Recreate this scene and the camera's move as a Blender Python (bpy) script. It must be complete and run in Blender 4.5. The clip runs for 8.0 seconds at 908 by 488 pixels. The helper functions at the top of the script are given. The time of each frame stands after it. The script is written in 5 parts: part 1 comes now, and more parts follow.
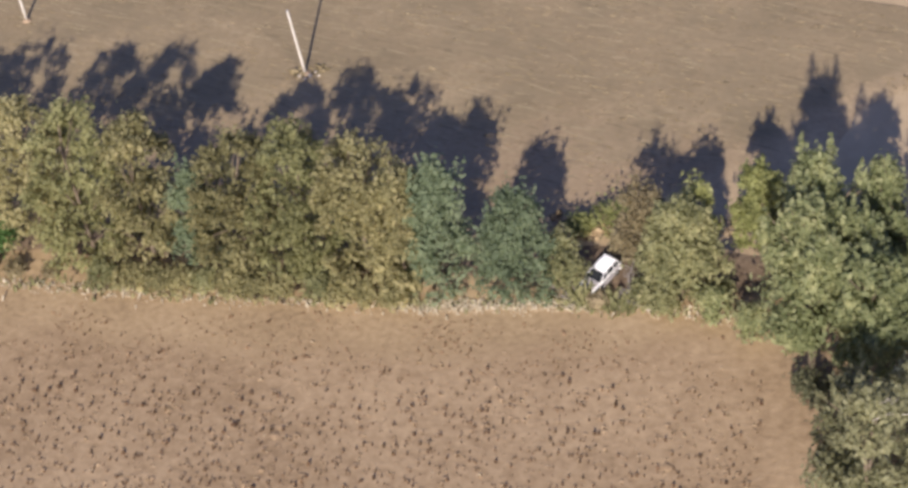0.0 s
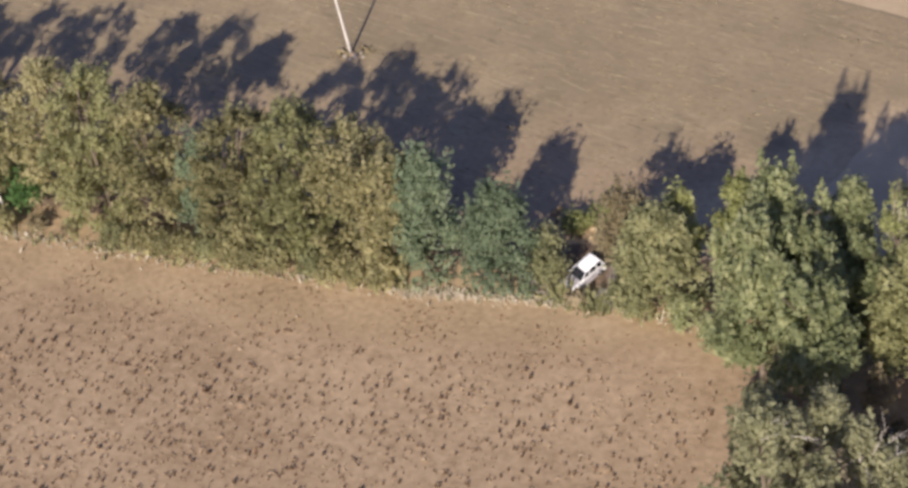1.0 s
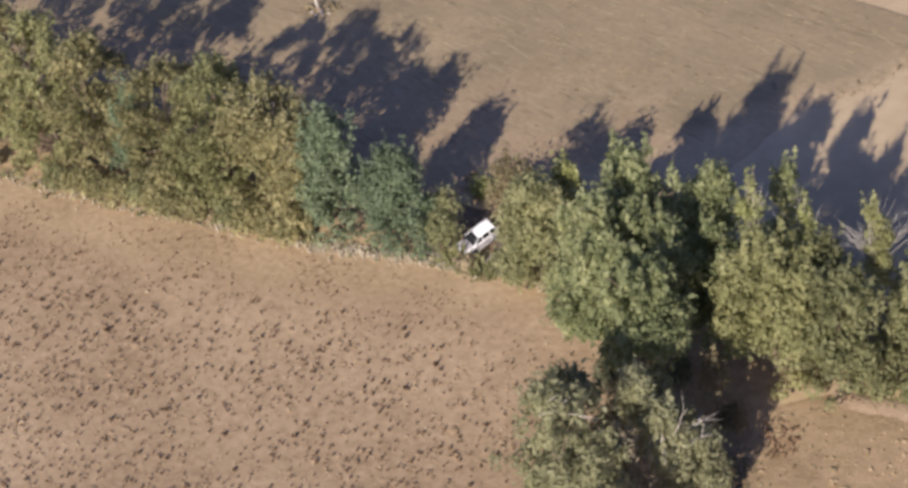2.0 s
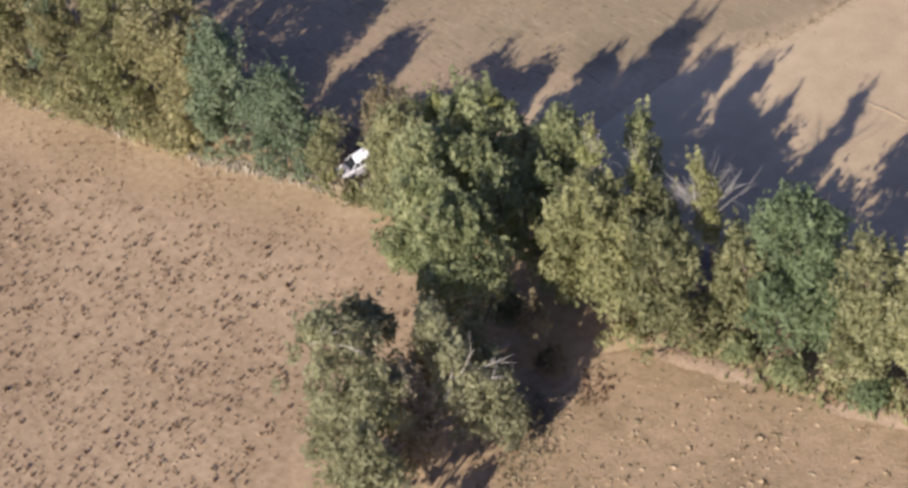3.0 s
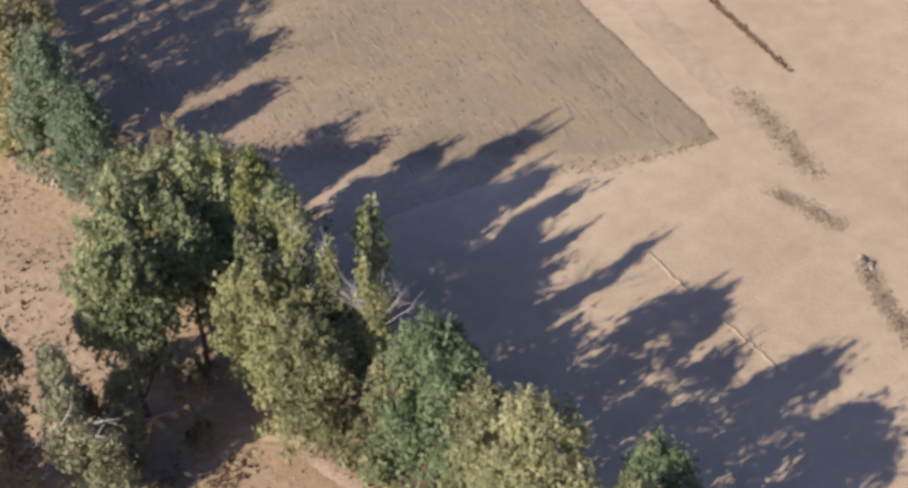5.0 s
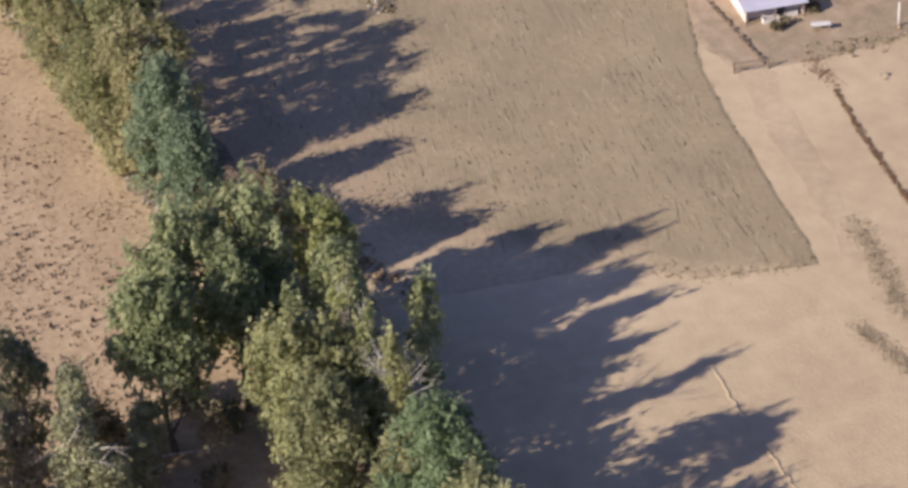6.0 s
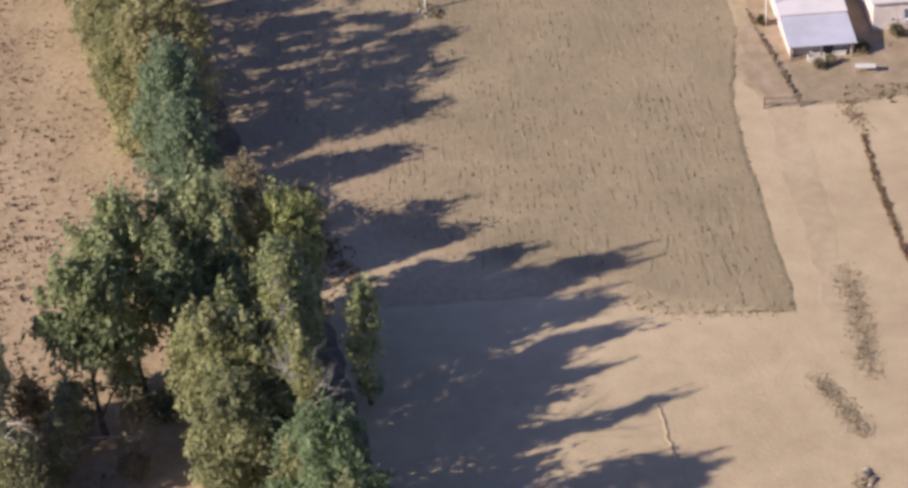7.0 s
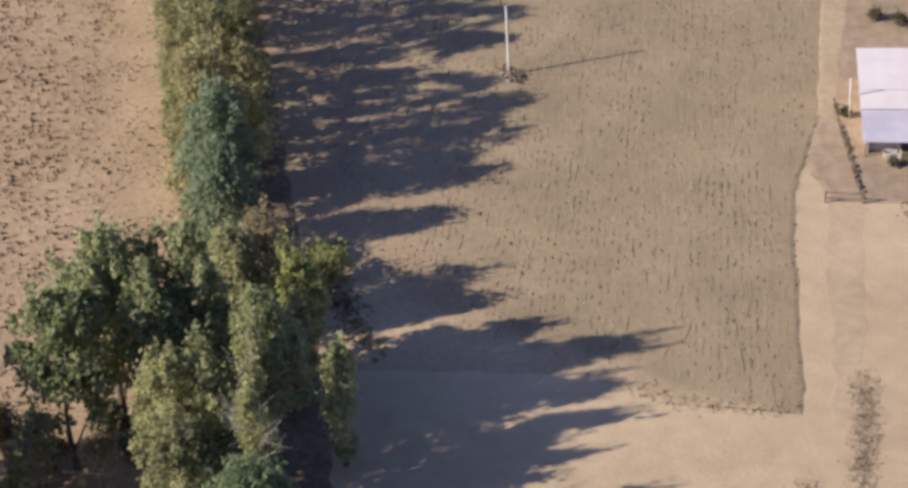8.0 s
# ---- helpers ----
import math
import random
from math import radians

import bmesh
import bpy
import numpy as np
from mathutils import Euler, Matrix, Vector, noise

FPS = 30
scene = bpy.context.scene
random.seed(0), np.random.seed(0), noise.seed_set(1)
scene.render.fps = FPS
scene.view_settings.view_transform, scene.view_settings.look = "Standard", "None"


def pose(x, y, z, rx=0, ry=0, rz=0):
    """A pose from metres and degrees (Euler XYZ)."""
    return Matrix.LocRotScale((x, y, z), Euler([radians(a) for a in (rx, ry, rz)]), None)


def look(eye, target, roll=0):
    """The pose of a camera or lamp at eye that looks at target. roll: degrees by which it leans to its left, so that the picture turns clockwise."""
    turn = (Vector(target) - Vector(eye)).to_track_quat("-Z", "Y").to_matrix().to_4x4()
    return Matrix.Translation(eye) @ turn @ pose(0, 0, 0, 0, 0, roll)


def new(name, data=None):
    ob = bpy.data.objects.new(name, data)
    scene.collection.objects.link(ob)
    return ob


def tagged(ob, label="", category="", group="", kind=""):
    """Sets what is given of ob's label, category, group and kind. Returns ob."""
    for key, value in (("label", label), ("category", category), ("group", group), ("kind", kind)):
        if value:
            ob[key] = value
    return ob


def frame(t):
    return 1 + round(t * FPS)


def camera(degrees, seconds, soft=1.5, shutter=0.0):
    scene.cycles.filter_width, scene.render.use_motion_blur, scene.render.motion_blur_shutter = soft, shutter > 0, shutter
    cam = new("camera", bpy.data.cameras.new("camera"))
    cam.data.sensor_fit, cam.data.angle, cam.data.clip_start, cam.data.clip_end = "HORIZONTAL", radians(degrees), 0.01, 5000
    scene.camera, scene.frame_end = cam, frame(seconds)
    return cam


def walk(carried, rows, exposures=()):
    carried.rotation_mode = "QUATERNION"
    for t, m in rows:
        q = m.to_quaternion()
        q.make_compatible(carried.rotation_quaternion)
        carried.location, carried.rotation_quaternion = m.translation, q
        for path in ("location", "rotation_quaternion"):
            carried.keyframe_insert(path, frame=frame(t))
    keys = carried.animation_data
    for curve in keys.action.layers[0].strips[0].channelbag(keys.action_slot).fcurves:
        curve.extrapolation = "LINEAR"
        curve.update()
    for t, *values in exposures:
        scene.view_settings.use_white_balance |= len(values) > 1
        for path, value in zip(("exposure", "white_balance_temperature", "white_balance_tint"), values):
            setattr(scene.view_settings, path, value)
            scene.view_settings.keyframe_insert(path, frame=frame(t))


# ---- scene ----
cam = camera(21.2, 8.0, soft=3.3)
PATH = [
    (0, (69.067, -177.836, 129.389), (68.592, -176.348, 128.14), -7.8),
    (0.2, (73.874, -177.172, 129.181), (73.343, -175.699, 127.937), -8.1),
    (0.5, (81.486, -175.713, 129.023), (80.882, -174.264, 127.783), -8.7),
    (0.7, (87.001, -174.226, 129.186), (86.347, -172.798, 127.948), -9.2),
    (1, (95.299, -171.897, 129.485), (94.585, -170.496, 128.248), -9.2),
    (1.2, (100.619, -170.588, 129.469), (99.873, -169.203, 128.234), -9.1),
    (2.3, (137.119, -155.421, 131.434), (136.137, -154.213, 130.178), -12.6),
    (2.5, (142.48, -152.319, 130.23), (141.467, -151.141, 128.971), -12.8),
    (2.8, (150.225, -146.718, 128.598), (149.171, -145.586, 127.33), -13.0),
    (3, (155.132, -142.729, 127.888), (154.053, -141.626, 126.616), -12.6),
    (3.2, (159.682, -138.897, 127.076), (158.587, -137.806, 125.807), -11.6),
    (3.5, (166.191, -132.867, 125.842), (165.067, -131.799, 124.579), -11.1),
    (3.7, (170.538, -128.255, 125.187), (169.392, -127.207, 123.927), -10.8),
    (4, (176.442, -121.219, 124.137), (175.247, -120.215, 122.886), -10.6),
    (4.2, (179.555, -117.002, 123.135), (178.335, -116.018, 121.892), -9.9),
    (4.5, (183.816, -110.469, 121.283), (182.548, -109.513, 120.067), -9.1),
    (4.7, (186.985, -105.412, 120.086), (185.68, -104.495, 118.88), -8.9),
    (5.8, (199.762, -82.221, 117.54), (198.276, -81.523, 116.398), -4.9),
    (6, (200.392, -78.233, 116.117), (198.865, -77.589, 114.996), -4.7),
    (6.2, (201.713, -73.863, 115.435), (200.162, -73.27, 114.319), -4.2),
    (6.5, (204.344, -66.478, 115.095), (202.763, -65.959, 113.985), -4.4),
    (6.8, (206.215, -58.369, 114.02), (204.613, -57.909, 112.916), -3.9),
    (7, (207.068, -53.211, 113.114), (205.453, -52.786, 112.013), -3.8),
    (7.2, (207.769, -48.64, 112.365), (206.14, -48.258, 111.268), -3.9),
    (7.5, (208.465, -41.999, 111.449), (206.818, -41.688, 110.358), -4.1),
    (7.7, (208.649, -37.045, 110.847), (206.979, -36.793, 109.776), -4.4),
    (7.8, (208.684, -34.413, 110.541), (206.998, -34.184, 109.49), -3.9),
    (8, (208.699, -28.993, 109.921), (207.003, -28.809, 108.877), -3.2),
]
walk(cam, [(t, look(eye, target, roll)) for t, eye, target, roll in PATH],
     exposures=[(0, 0.58, 6250, 13), (1.2, 0.58, 6250, 13), (2.5, 0.68, 6150, 13), (4.5, 0.80, 6050, 14), (8, 0.71, 6200, 12)])

# ---- sky and sun ----
SUN_ELEVATION, SUN_WAY = radians(27.0), Vector((0.095, -0.995, 0.0)).normalized()
world = bpy.data.worlds.new("sky")
scene.world = world
world.use_nodes = True
sky = world.node_tree.nodes.new("ShaderNodeTexSky")
sky.sky_type, sky.sun_disc = "NISHITA", False
sky.sun_elevation, sky.ozone_density, sky.air_density = SUN_ELEVATION, 6.0, 1.2
sky.sun_rotation = math.atan2(SUN_WAY.x, SUN_WAY.y)
background = world.node_tree.nodes["Background"]
haze = world.node_tree.nodes.new("ShaderNodeMix")
haze.data_type, haze.blend_type = "RGBA", "MULTIPLY"
haze.inputs[0].default_value = 1.0
haze.inputs[7].default_value = (1.13, 0.94, 1.13, 1.0)  # dusty, slightly violet sky
world.node_tree.links.new(sky.outputs[0], haze.inputs[6])
world.node_tree.links.new(haze.outputs[2], background.inputs[0])
background.inputs[1].default_value = 0.080
sun_data = bpy.data.lights.new("sun", "SUN")
sun_data.energy, sun_data.angle, sun_data.color = 5.0, radians(0.7), (1.0, 0.905, 0.765)
sun = new("sun", sun_data)
toward = Vector((SUN_WAY.x * math.cos(SUN_ELEVATION), SUN_WAY.y * math.cos(SUN_ELEVATION), math.sin(SUN_ELEVATION)))
sun.matrix_world = look(toward * 300, (0, 0, 0))


# ---- materials ----
def material(name, colors, roughness=0.9, grain=3.0, coarse=0.15, bump=0.3, bump_scale=6.0, metallic=0.0,
             stretch=(1, 1, 1), turn=0.0, per_island=0.0, per_object=0.0, translucent=0.0, mix=0.5, spread=0.32):
    """A node material: colour from two scales of noise over the given colours, random shifts per island or object, and fine relief."""
    m = bpy.data.materials.new(name)
    m.use_nodes = True
    nodes, links = m.node_tree.nodes, m.node_tree.links
    bsdf = nodes["Principled BSDF"]
    bsdf.inputs["Roughness"].default_value = roughness
    bsdf.inputs["Metallic"].default_value = metallic
    bsdf.inputs["Specular IOR Level"].default_value = 0.25
    where = nodes.new("ShaderNodeTexCoord")
    mapping = nodes.new("ShaderNodeMapping")
    mapping.vector_type = "TEXTURE"
    mapping.inputs["Scale"].default_value = stretch
    mapping.inputs["Rotation"].default_value = (0, 0, turn)
    links.new(where.outputs["Object"], mapping.inputs["Vector"])

    def cloud(scale, detail):
        n = nodes.new("ShaderNodeTexNoise")
        n.inputs["Scale"].default_value, n.inputs["Detail"].default_value = scale, detail
        n.inputs["Roughness"].default_value = 0.62
        links.new(mapping.outputs[0], n.inputs["Vector"])
        return n

    def calc(op, a, b):
        n = nodes.new("ShaderNodeMath")
        n.operation = op
        for k, v in enumerate((a, b)):
            if isinstance(v, (int, float)):
                n.inputs[k].default_value = v
            else:
                links.new(v, n.inputs[k])
        return n.outputs[0]

    fine, broad = cloud(grain, 5.0), cloud(coarse, 3.0)
    value = calc("ADD", calc("MULTIPLY", fine.outputs["Fac"], mix), calc("MULTIPLY", broad.outputs["Fac"], 1.0 - mix))
    if per_island:
        geo = nodes.new("ShaderNodeNewGeometry")
        value = calc("ADD", calc("MULTIPLY", value, 1.0 - per_island),
                     calc("MULTIPLY", calc("ADD", calc("MULTIPLY", geo.outputs["Random Per Island"], 0.5), 0.25), per_island))
    if per_object:
        info = nodes.new("ShaderNodeObjectInfo")
        value = calc("ADD", value, calc("MULTIPLY", calc("SUBTRACT", info.outputs["Random"], 0.5), per_object))
    ramp = nodes.new("ShaderNodeValToRGB")
    spots = [0.5 - spread / 2 + spread * k / max(1, len(colors) - 1) for k in range(len(colors))]
    while len(ramp.color_ramp.elements) < len(colors):
        ramp.color_ramp.elements.new(0.5)
    for e, p, c in zip(ramp.color_ramp.elements, spots, colors):
        e.position, e.color = p, (*c, 1.0)
    links.new(value, ramp.inputs[0])
    links.new(ramp.outputs[0], bsdf.inputs["Base Color"])
    if bump:
        lump = cloud(bump_scale, 6.0)
        relief = nodes.new("ShaderNodeBump")
        relief.inputs["Strength"].default_value, relief.inputs["Distance"].default_value = bump, 0.15
        links.new(lump.outputs["Fac"], relief.inputs["Height"])
        links.new(relief.outputs[0], bsdf.inputs["Normal"])
    if translucent:
        thin, both = nodes.new("ShaderNodeBsdfTranslucent"), nodes.new("ShaderNodeMixShader")
        links.new(ramp.outputs[0], thin.inputs["Color"])
        both.inputs[0].default_value = translucent
        links.new(bsdf.outputs[0], both.inputs[1])
        links.new(thin.outputs[0], both.inputs[2])
        links.new(both.outputs[0], nodes["Material Output"].inputs["Surface"])
    return m


def leafy(name, dark, mid, light):
    return material(name, (dark, mid, light), roughness=0.75, grain=0.7, coarse=0.13, bump=0.0, per_island=0.24, per_object=0.10, translucent=0.62, mix=0.6, spread=0.24)


SOIL = material("dry_pale_soil", ((0.342, 0.247, 0.150), (0.418, 0.310, 0.189), (0.486, 0.366, 0.229)), 0.95, 0.45, 0.03, 0.35, 3.0, mix=0.4)
FIELD = material("harvested_field_soil", ((0.2303, 0.1551, 0.0874), (0.329, 0.2312, 0.1372), (0.423, 0.3055, 0.1861)), 0.95, 1.1, 0.06, 0.5, 2.2, mix=0.55)


def margin(m, colors, line, slope, start, soft, way=(0.0, 1.0)):
    """Blends other soil colours into a material beyond a line, with a broken, uneven edge."""
    nodes, links = m.node_tree.nodes, m.node_tree.links
    bsdf = nodes["Principled BSDF"]
    first = bsdf.inputs["Base Color"].links[0].from_socket
    where = nodes.new("ShaderNodeTexCoord")
    split = nodes.new("ShaderNodeSeparateXYZ")
    links.new(where.outputs["Object"], split.inputs[0])

    def calc(op, a, b):
        n = nodes.new("ShaderNodeMath")
        n.operation = op
        for k, v in enumerate((a, b)):
            if isinstance(v, (int, float)):
                n.inputs[k].default_value = v
            else:
                links.new(v, n.inputs[k])
        return n.outputs[0]

    def cloud(scale):
        n = nodes.new("ShaderNodeTexNoise")
        n.inputs["Scale"].default_value, n.inputs["Detail"].default_value = scale, 4.0
        links.new(where.outputs["Object"], n.inputs["Vector"])
        return n.outputs["Fac"]

    bend = calc("MULTIPLY", calc("MAXIMUM", calc("SUBTRACT", split.outputs[0], start), 0.0), slope)
    far = calc("DIVIDE", calc("SUBTRACT", calc("SUBTRACT", calc("ADD", calc("MULTIPLY", split.outputs[0], way[0]), calc("MULTIPLY", split.outputs[1], way[1])), line), bend), soft)
    rough = calc("MULTIPLY", calc("SUBTRACT", calc("ADD", cloud(0.11), calc("MULTIPLY", cloud(0.6), 0.5)), 0.75), 3.4)
    step = nodes.new("ShaderNodeMapRange")
    step.interpolation_type = "SMOOTHSTEP"
    step.inputs["From Min"].default_value, step.inputs["From Max"].default_value = -1.0, 1.0
    links.new(calc("ADD", far, rough), step.inputs["Value"])
    other = nodes.new("ShaderNodeValToRGB")
    while len(other.color_ramp.elements) < len(colors):
        other.color_ramp.elements.new(0.5)
    for k, (e, c) in enumerate(zip(other.color_ramp.elements, colors)):
        e.position, e.color = 0.34 + 0.32 * k / (len(colors) - 1), (*c, 1.0)
    links.new(calc("ADD", calc("MULTIPLY", cloud(1.6), 0.5), calc("MULTIPLY", cloud(0.09), 0.5)), other.inputs[0])
    both = nodes.new("ShaderNodeMix")
    both.data_type = "RGBA"
    links.new(step.outputs[0], both.inputs[0])
    links.new(first, both.inputs[6])
    links.new(other.outputs[0], both.inputs[7])
    links.new(both.outputs[2], bsdf.inputs["Base Color"])


margin(FIELD, ((0.262, 0.185, 0.105), (0.348, 0.248, 0.142), (0.435, 0.318, 0.188)), -38.6, 0.19, 18.0, 2.6)
STUBBLE = material("grey_stubble_soil", ((0.184, 0.140, 0.083), (0.233, 0.179, 0.107), (0.286, 0.221, 0.135)), 0.95, 1.2, 0.05, 0.32, 3.0, stretch=(5.0, 0.8, 1), turn=radians(-13.5), mix=0.45)
MEADOW = material("dry_meadow_soil", ((0.228, 0.160, 0.086), (0.325, 0.231, 0.133), (0.415, 0.286, 0.173)), 0.95, 0.9, 0.09, 0.8, 3.5, mix=0.5)
YARD = material("yard_dry_grass_soil", ((0.2162, 0.1645, 0.0987), (0.3102, 0.2256, 0.141), (0.4042, 0.3008, 0.2021)), 0.95, 0.6, 0.08, 0.6, 3.0, mix=0.55)
TRACK = material("pale_wheel_track", ((0.3102, 0.2303, 0.1372), (0.3854, 0.2895, 0.173), (0.4512, 0.3431, 0.2087)), 0.95, 1.0, 0.06, 0.3, 5.0)
TRACKBED = material("worn_track_bed", ((0.31, 0.225, 0.138), (0.385, 0.284, 0.176), (0.46, 0.344, 0.218)), 0.95, 1.0, 0.06, 0.3, 5.0)
# darker and browner than the open soil
DARKSOIL = material("dark_brown_soil", ((0.10, 0.07, 0.045), (0.17, 0.12, 0.08), (0.25, 0.185, 0.125)), 0.95, 1.4, 0.2, 0.9, 3.0, mix=0.6)
BANK = material("bare_earth_bank", ((0.2632, 0.1833, 0.1175), (0.3478, 0.2491, 0.1645), (0.423, 0.3102, 0.2115)), 0.95, 2.0, 0.2, 0.9, 4.0)
GREY = leafy("dusty_grey_green_leaves", (0.176, 0.176, 0.095), (0.295, 0.293, 0.164), (0.428, 0.416, 0.242))
PALE = leafy("pale_dead_leaves", (0.28, 0.235, 0.155), (0.40, 0.34, 0.23), (0.52, 0.45, 0.32))
# lighter copy of GREY: sunlight put into the colour of overshadowed trees
SUNLIT_GREY = leafy("sunlit_dusty_leaves", (0.235, 0.232, 0.135), (0.395, 0.388, 0.228), (0.56, 0.54, 0.33))
TEAL = leafy("blue_grey_green_leaves", (0.137, 0.177, 0.108), (0.231, 0.286, 0.174), (0.334, 0.385, 0.237))
OLIVE = leafy("olive_tan_leaves", (0.201, 0.188, 0.091), (0.370, 0.342, 0.173), (0.588, 0.526, 0.289))
OLIVEGREEN = leafy("olive_yellow_green_leaves", (0.199, 0.200, 0.091), (0.357, 0.354, 0.169), (0.533, 0.511, 0.263))
GREEN = leafy("fresh_green_leaves", (0.193, 0.222, 0.105), (0.358, 0.380, 0.194), (0.574, 0.563, 0.306))
BLUE = leafy("blue_green_leaves", (0.149, 0.189, 0.098), (0.250, 0.310, 0.162), (0.356, 0.420, 0.230))
MIXED = leafy("olive_green_leaves", (0.190, 0.197, 0.097), (0.358, 0.356, 0.185), (0.555, 0.522, 0.288))
TAN = leafy("withered_tan_leaves", (0.19, 0.155, 0.088), (0.325, 0.272, 0.16), (0.45, 0.385, 0.237))
VASE = leafy("pale_yellow_green_leaves", (0.231, 0.231, 0.094), (0.374, 0.369, 0.165), (0.517, 0.501, 0.259))
YELLOW = leafy("yellow_green_leaves", (0.222, 0.236, 0.089), (0.390, 0.402, 0.170), (0.572, 0.567, 0.271))
BARK = material("grey_brown_bark", ((0.09, 0.07, 0.05), (0.16, 0.125, 0.09), (0.24, 0.19, 0.14)), 0.9, 3.0, 0.5, 0.8, 8.0)
GREYWOOD = material("grey_dead_brush", ((0.16, 0.14, 0.13), (0.24, 0.215, 0.20), (0.34, 0.31, 0.29)), 0.9, 2.0, 0.4, 0.5, 8.0)
DEADWOOD = material("bleached_dead_wood", ((0.36, 0.32, 0.27), (0.48, 0.43, 0.37), (0.58, 0.53, 0.47)), 0.85, 2.0, 0.4, 0.6, 8.0)
DRYGRASS = material("straw_coloured_grass", ((0.24, 0.175, 0.10), (0.36, 0.27, 0.165), (0.48, 0.375, 0.25)), 0.9, 1.0, 0.2, 0.0, per_island=0.6)
PALEGRASS = material("bleached_grass", ((0.34, 0.29, 0.21), (0.45, 0.39, 0.29), (0.56, 0.50, 0.39)), 0.9, 1.0, 0.2, 0.0, per_island=0.6)
STALK = material("dark_dry_stalks", ((0.11, 0.066, 0.036), (0.18, 0.112, 0.064), (0.27, 0.178, 0.108)), 0.9, 1.0, 0.2, 0.0, per_island=0.7)
DARKSTALK = material("dark_brown_stalks", ((0.058, 0.034, 0.02), (0.10, 0.059, 0.035), (0.16, 0.098, 0.058)), 0.9, 1.0, 0.2, 0.0, per_island=0.7)
FAINT = material("low_grey_brown_weeds", ((0.19, 0.15, 0.098), (0.25, 0.20, 0.135), (0.31, 0.25, 0.17)), 0.9, 1.0, 0.2, 0.0, per_island=0.5)
WEED = material("grey_green_weeds", ((0.14, 0.115, 0.065), (0.23, 0.185, 0.11), (0.33, 0.265, 0.17)), 0.9, 1.0, 0.2, 0.0, per_island=0.6)
WHITEPAINT = material("chalky_white_paint", ((0.72, 0.71, 0.70), (0.80, 0.79, 0.78), (0.84, 0.83, 0.82)), 0.35, 2.0, 0.4, 0.05, 5.0)
# grey for the car's shaded white sides and its crumpled bonnet
SHADE_DAMAGE_PAINT = material("shade_and_damage_grey_paint", ((0.24, 0.22, 0.225), (0.33, 0.305, 0.315), (0.44, 0.41, 0.42)), 0.6, 2.5, 0.6, 0.3, 5.0)
DARKGLASS = material("dark_car_glass", ((0.012, 0.013, 0.016), (0.018, 0.02, 0.024), (0.03, 0.032, 0.036)), 0.08, 2.0, 0.4, 0.0)
RUBBER = material("black_rubber", ((0.02, 0.02, 0.02), (0.03, 0.03, 0.03), (0.05, 0.048, 0.045)), 0.8, 4.0, 1.0, 0.2)
STEEL = material("dull_steel", ((0.35, 0.35, 0.36), (0.45, 0.45, 0.46), (0.55, 0.55, 0.56)), 0.45, 4.0, 1.0, 0.1, metallic=0.8)
PLASTIC = material("grey_plastic_trim", ((0.05, 0.05, 0.055), (0.08, 0.08, 0.085), (0.12, 0.12, 0.125)), 0.6, 3.0, 0.6, 0.1)
CONCRETE = material("pale_concrete", ((0.48, 0.43, 0.37), (0.58, 0.53, 0.47), (0.66, 0.61, 0.55)), 0.85, 3.0, 0.5, 0.3, 9.0)
PLASTER = material("dusty_pink_plaster", ((0.50, 0.41, 0.35), (0.58, 0.49, 0.43), (0.66, 0.57, 0.51)), 0.9, 1.2, 0.3, 0.2, 6.0)
SHEET = material("pale_painted_roof_sheet", ((0.56, 0.485, 0.45), (0.61, 0.535, 0.50), (0.655, 0.58, 0.545)), 0.55, 0.7, 0.15, 0.05, 3.0)
SHEET_BLUE = material("bluish_roof_sheet", ((0.39, 0.36, 0.385), (0.44, 0.41, 0.44), (0.50, 0.47, 0.50)), 0.5, 0.7, 0.2, 0.05, 3.0)
RUSTWOOD = material("weathered_timber", ((0.10, 0.07, 0.05), (0.18, 0.13, 0.09), (0.27, 0.20, 0.145)), 0.9, 2.0, 0.4, 0.4, 7.0)
STONE = material("pale_field_stone", ((0.34, 0.29, 0.24), (0.46, 0.40, 0.34), (0.58, 0.52, 0.46)), 0.9, 2.0, 0.5, 0.6, 5.0, per_object=0.3)
BROWNSTONE = material("brown_earthy_stone", ((0.12, 0.085, 0.055), (0.19, 0.14, 0.095), (0.27, 0.205, 0.145)), 0.9, 2.0, 0.5, 0.6, 5.0, per_object=0.3)
HEAPSTONE = material("brown_grey_stone", ((0.20, 0.15, 0.105), (0.33, 0.265, 0.20), (0.5, 0.42, 0.33)), 0.9, 1.5, 0.5, 0.6, 5.0, per_object=0.4)
PANE = material("window_pane", ((0.10, 0.14, 0.16), (0.14, 0.19, 0.21), (0.18, 0.23, 0.25)), 0.1, 1.0, 0.3, 0.0)
LAMPGLASS = material("clear_lamp_lens", ((0.45, 0.45, 0.44), (0.55, 0.55, 0.54), (0.65, 0.65, 0.64)), 0.15, 3.0, 0.6, 0.0)
VIVID = leafy("vivid_green_leaves", (0.07, 0.135, 0.04), (0.13, 0.235, 0.075), (0.20, 0.33, 0.12))
# darker variant of MIXED, with the shade under the trees in its colour
SHADELEAF = leafy("shaded_thicket_leaves", (0.11, 0.115, 0.07), (0.19, 0.195, 0.115), (0.28, 0.28, 0.17))
BRAMBLE = leafy("olive_brown_bramble_leaves", (0.10, 0.085, 0.048), (0.17, 0.145, 0.082), (0.25, 0.21, 0.125))


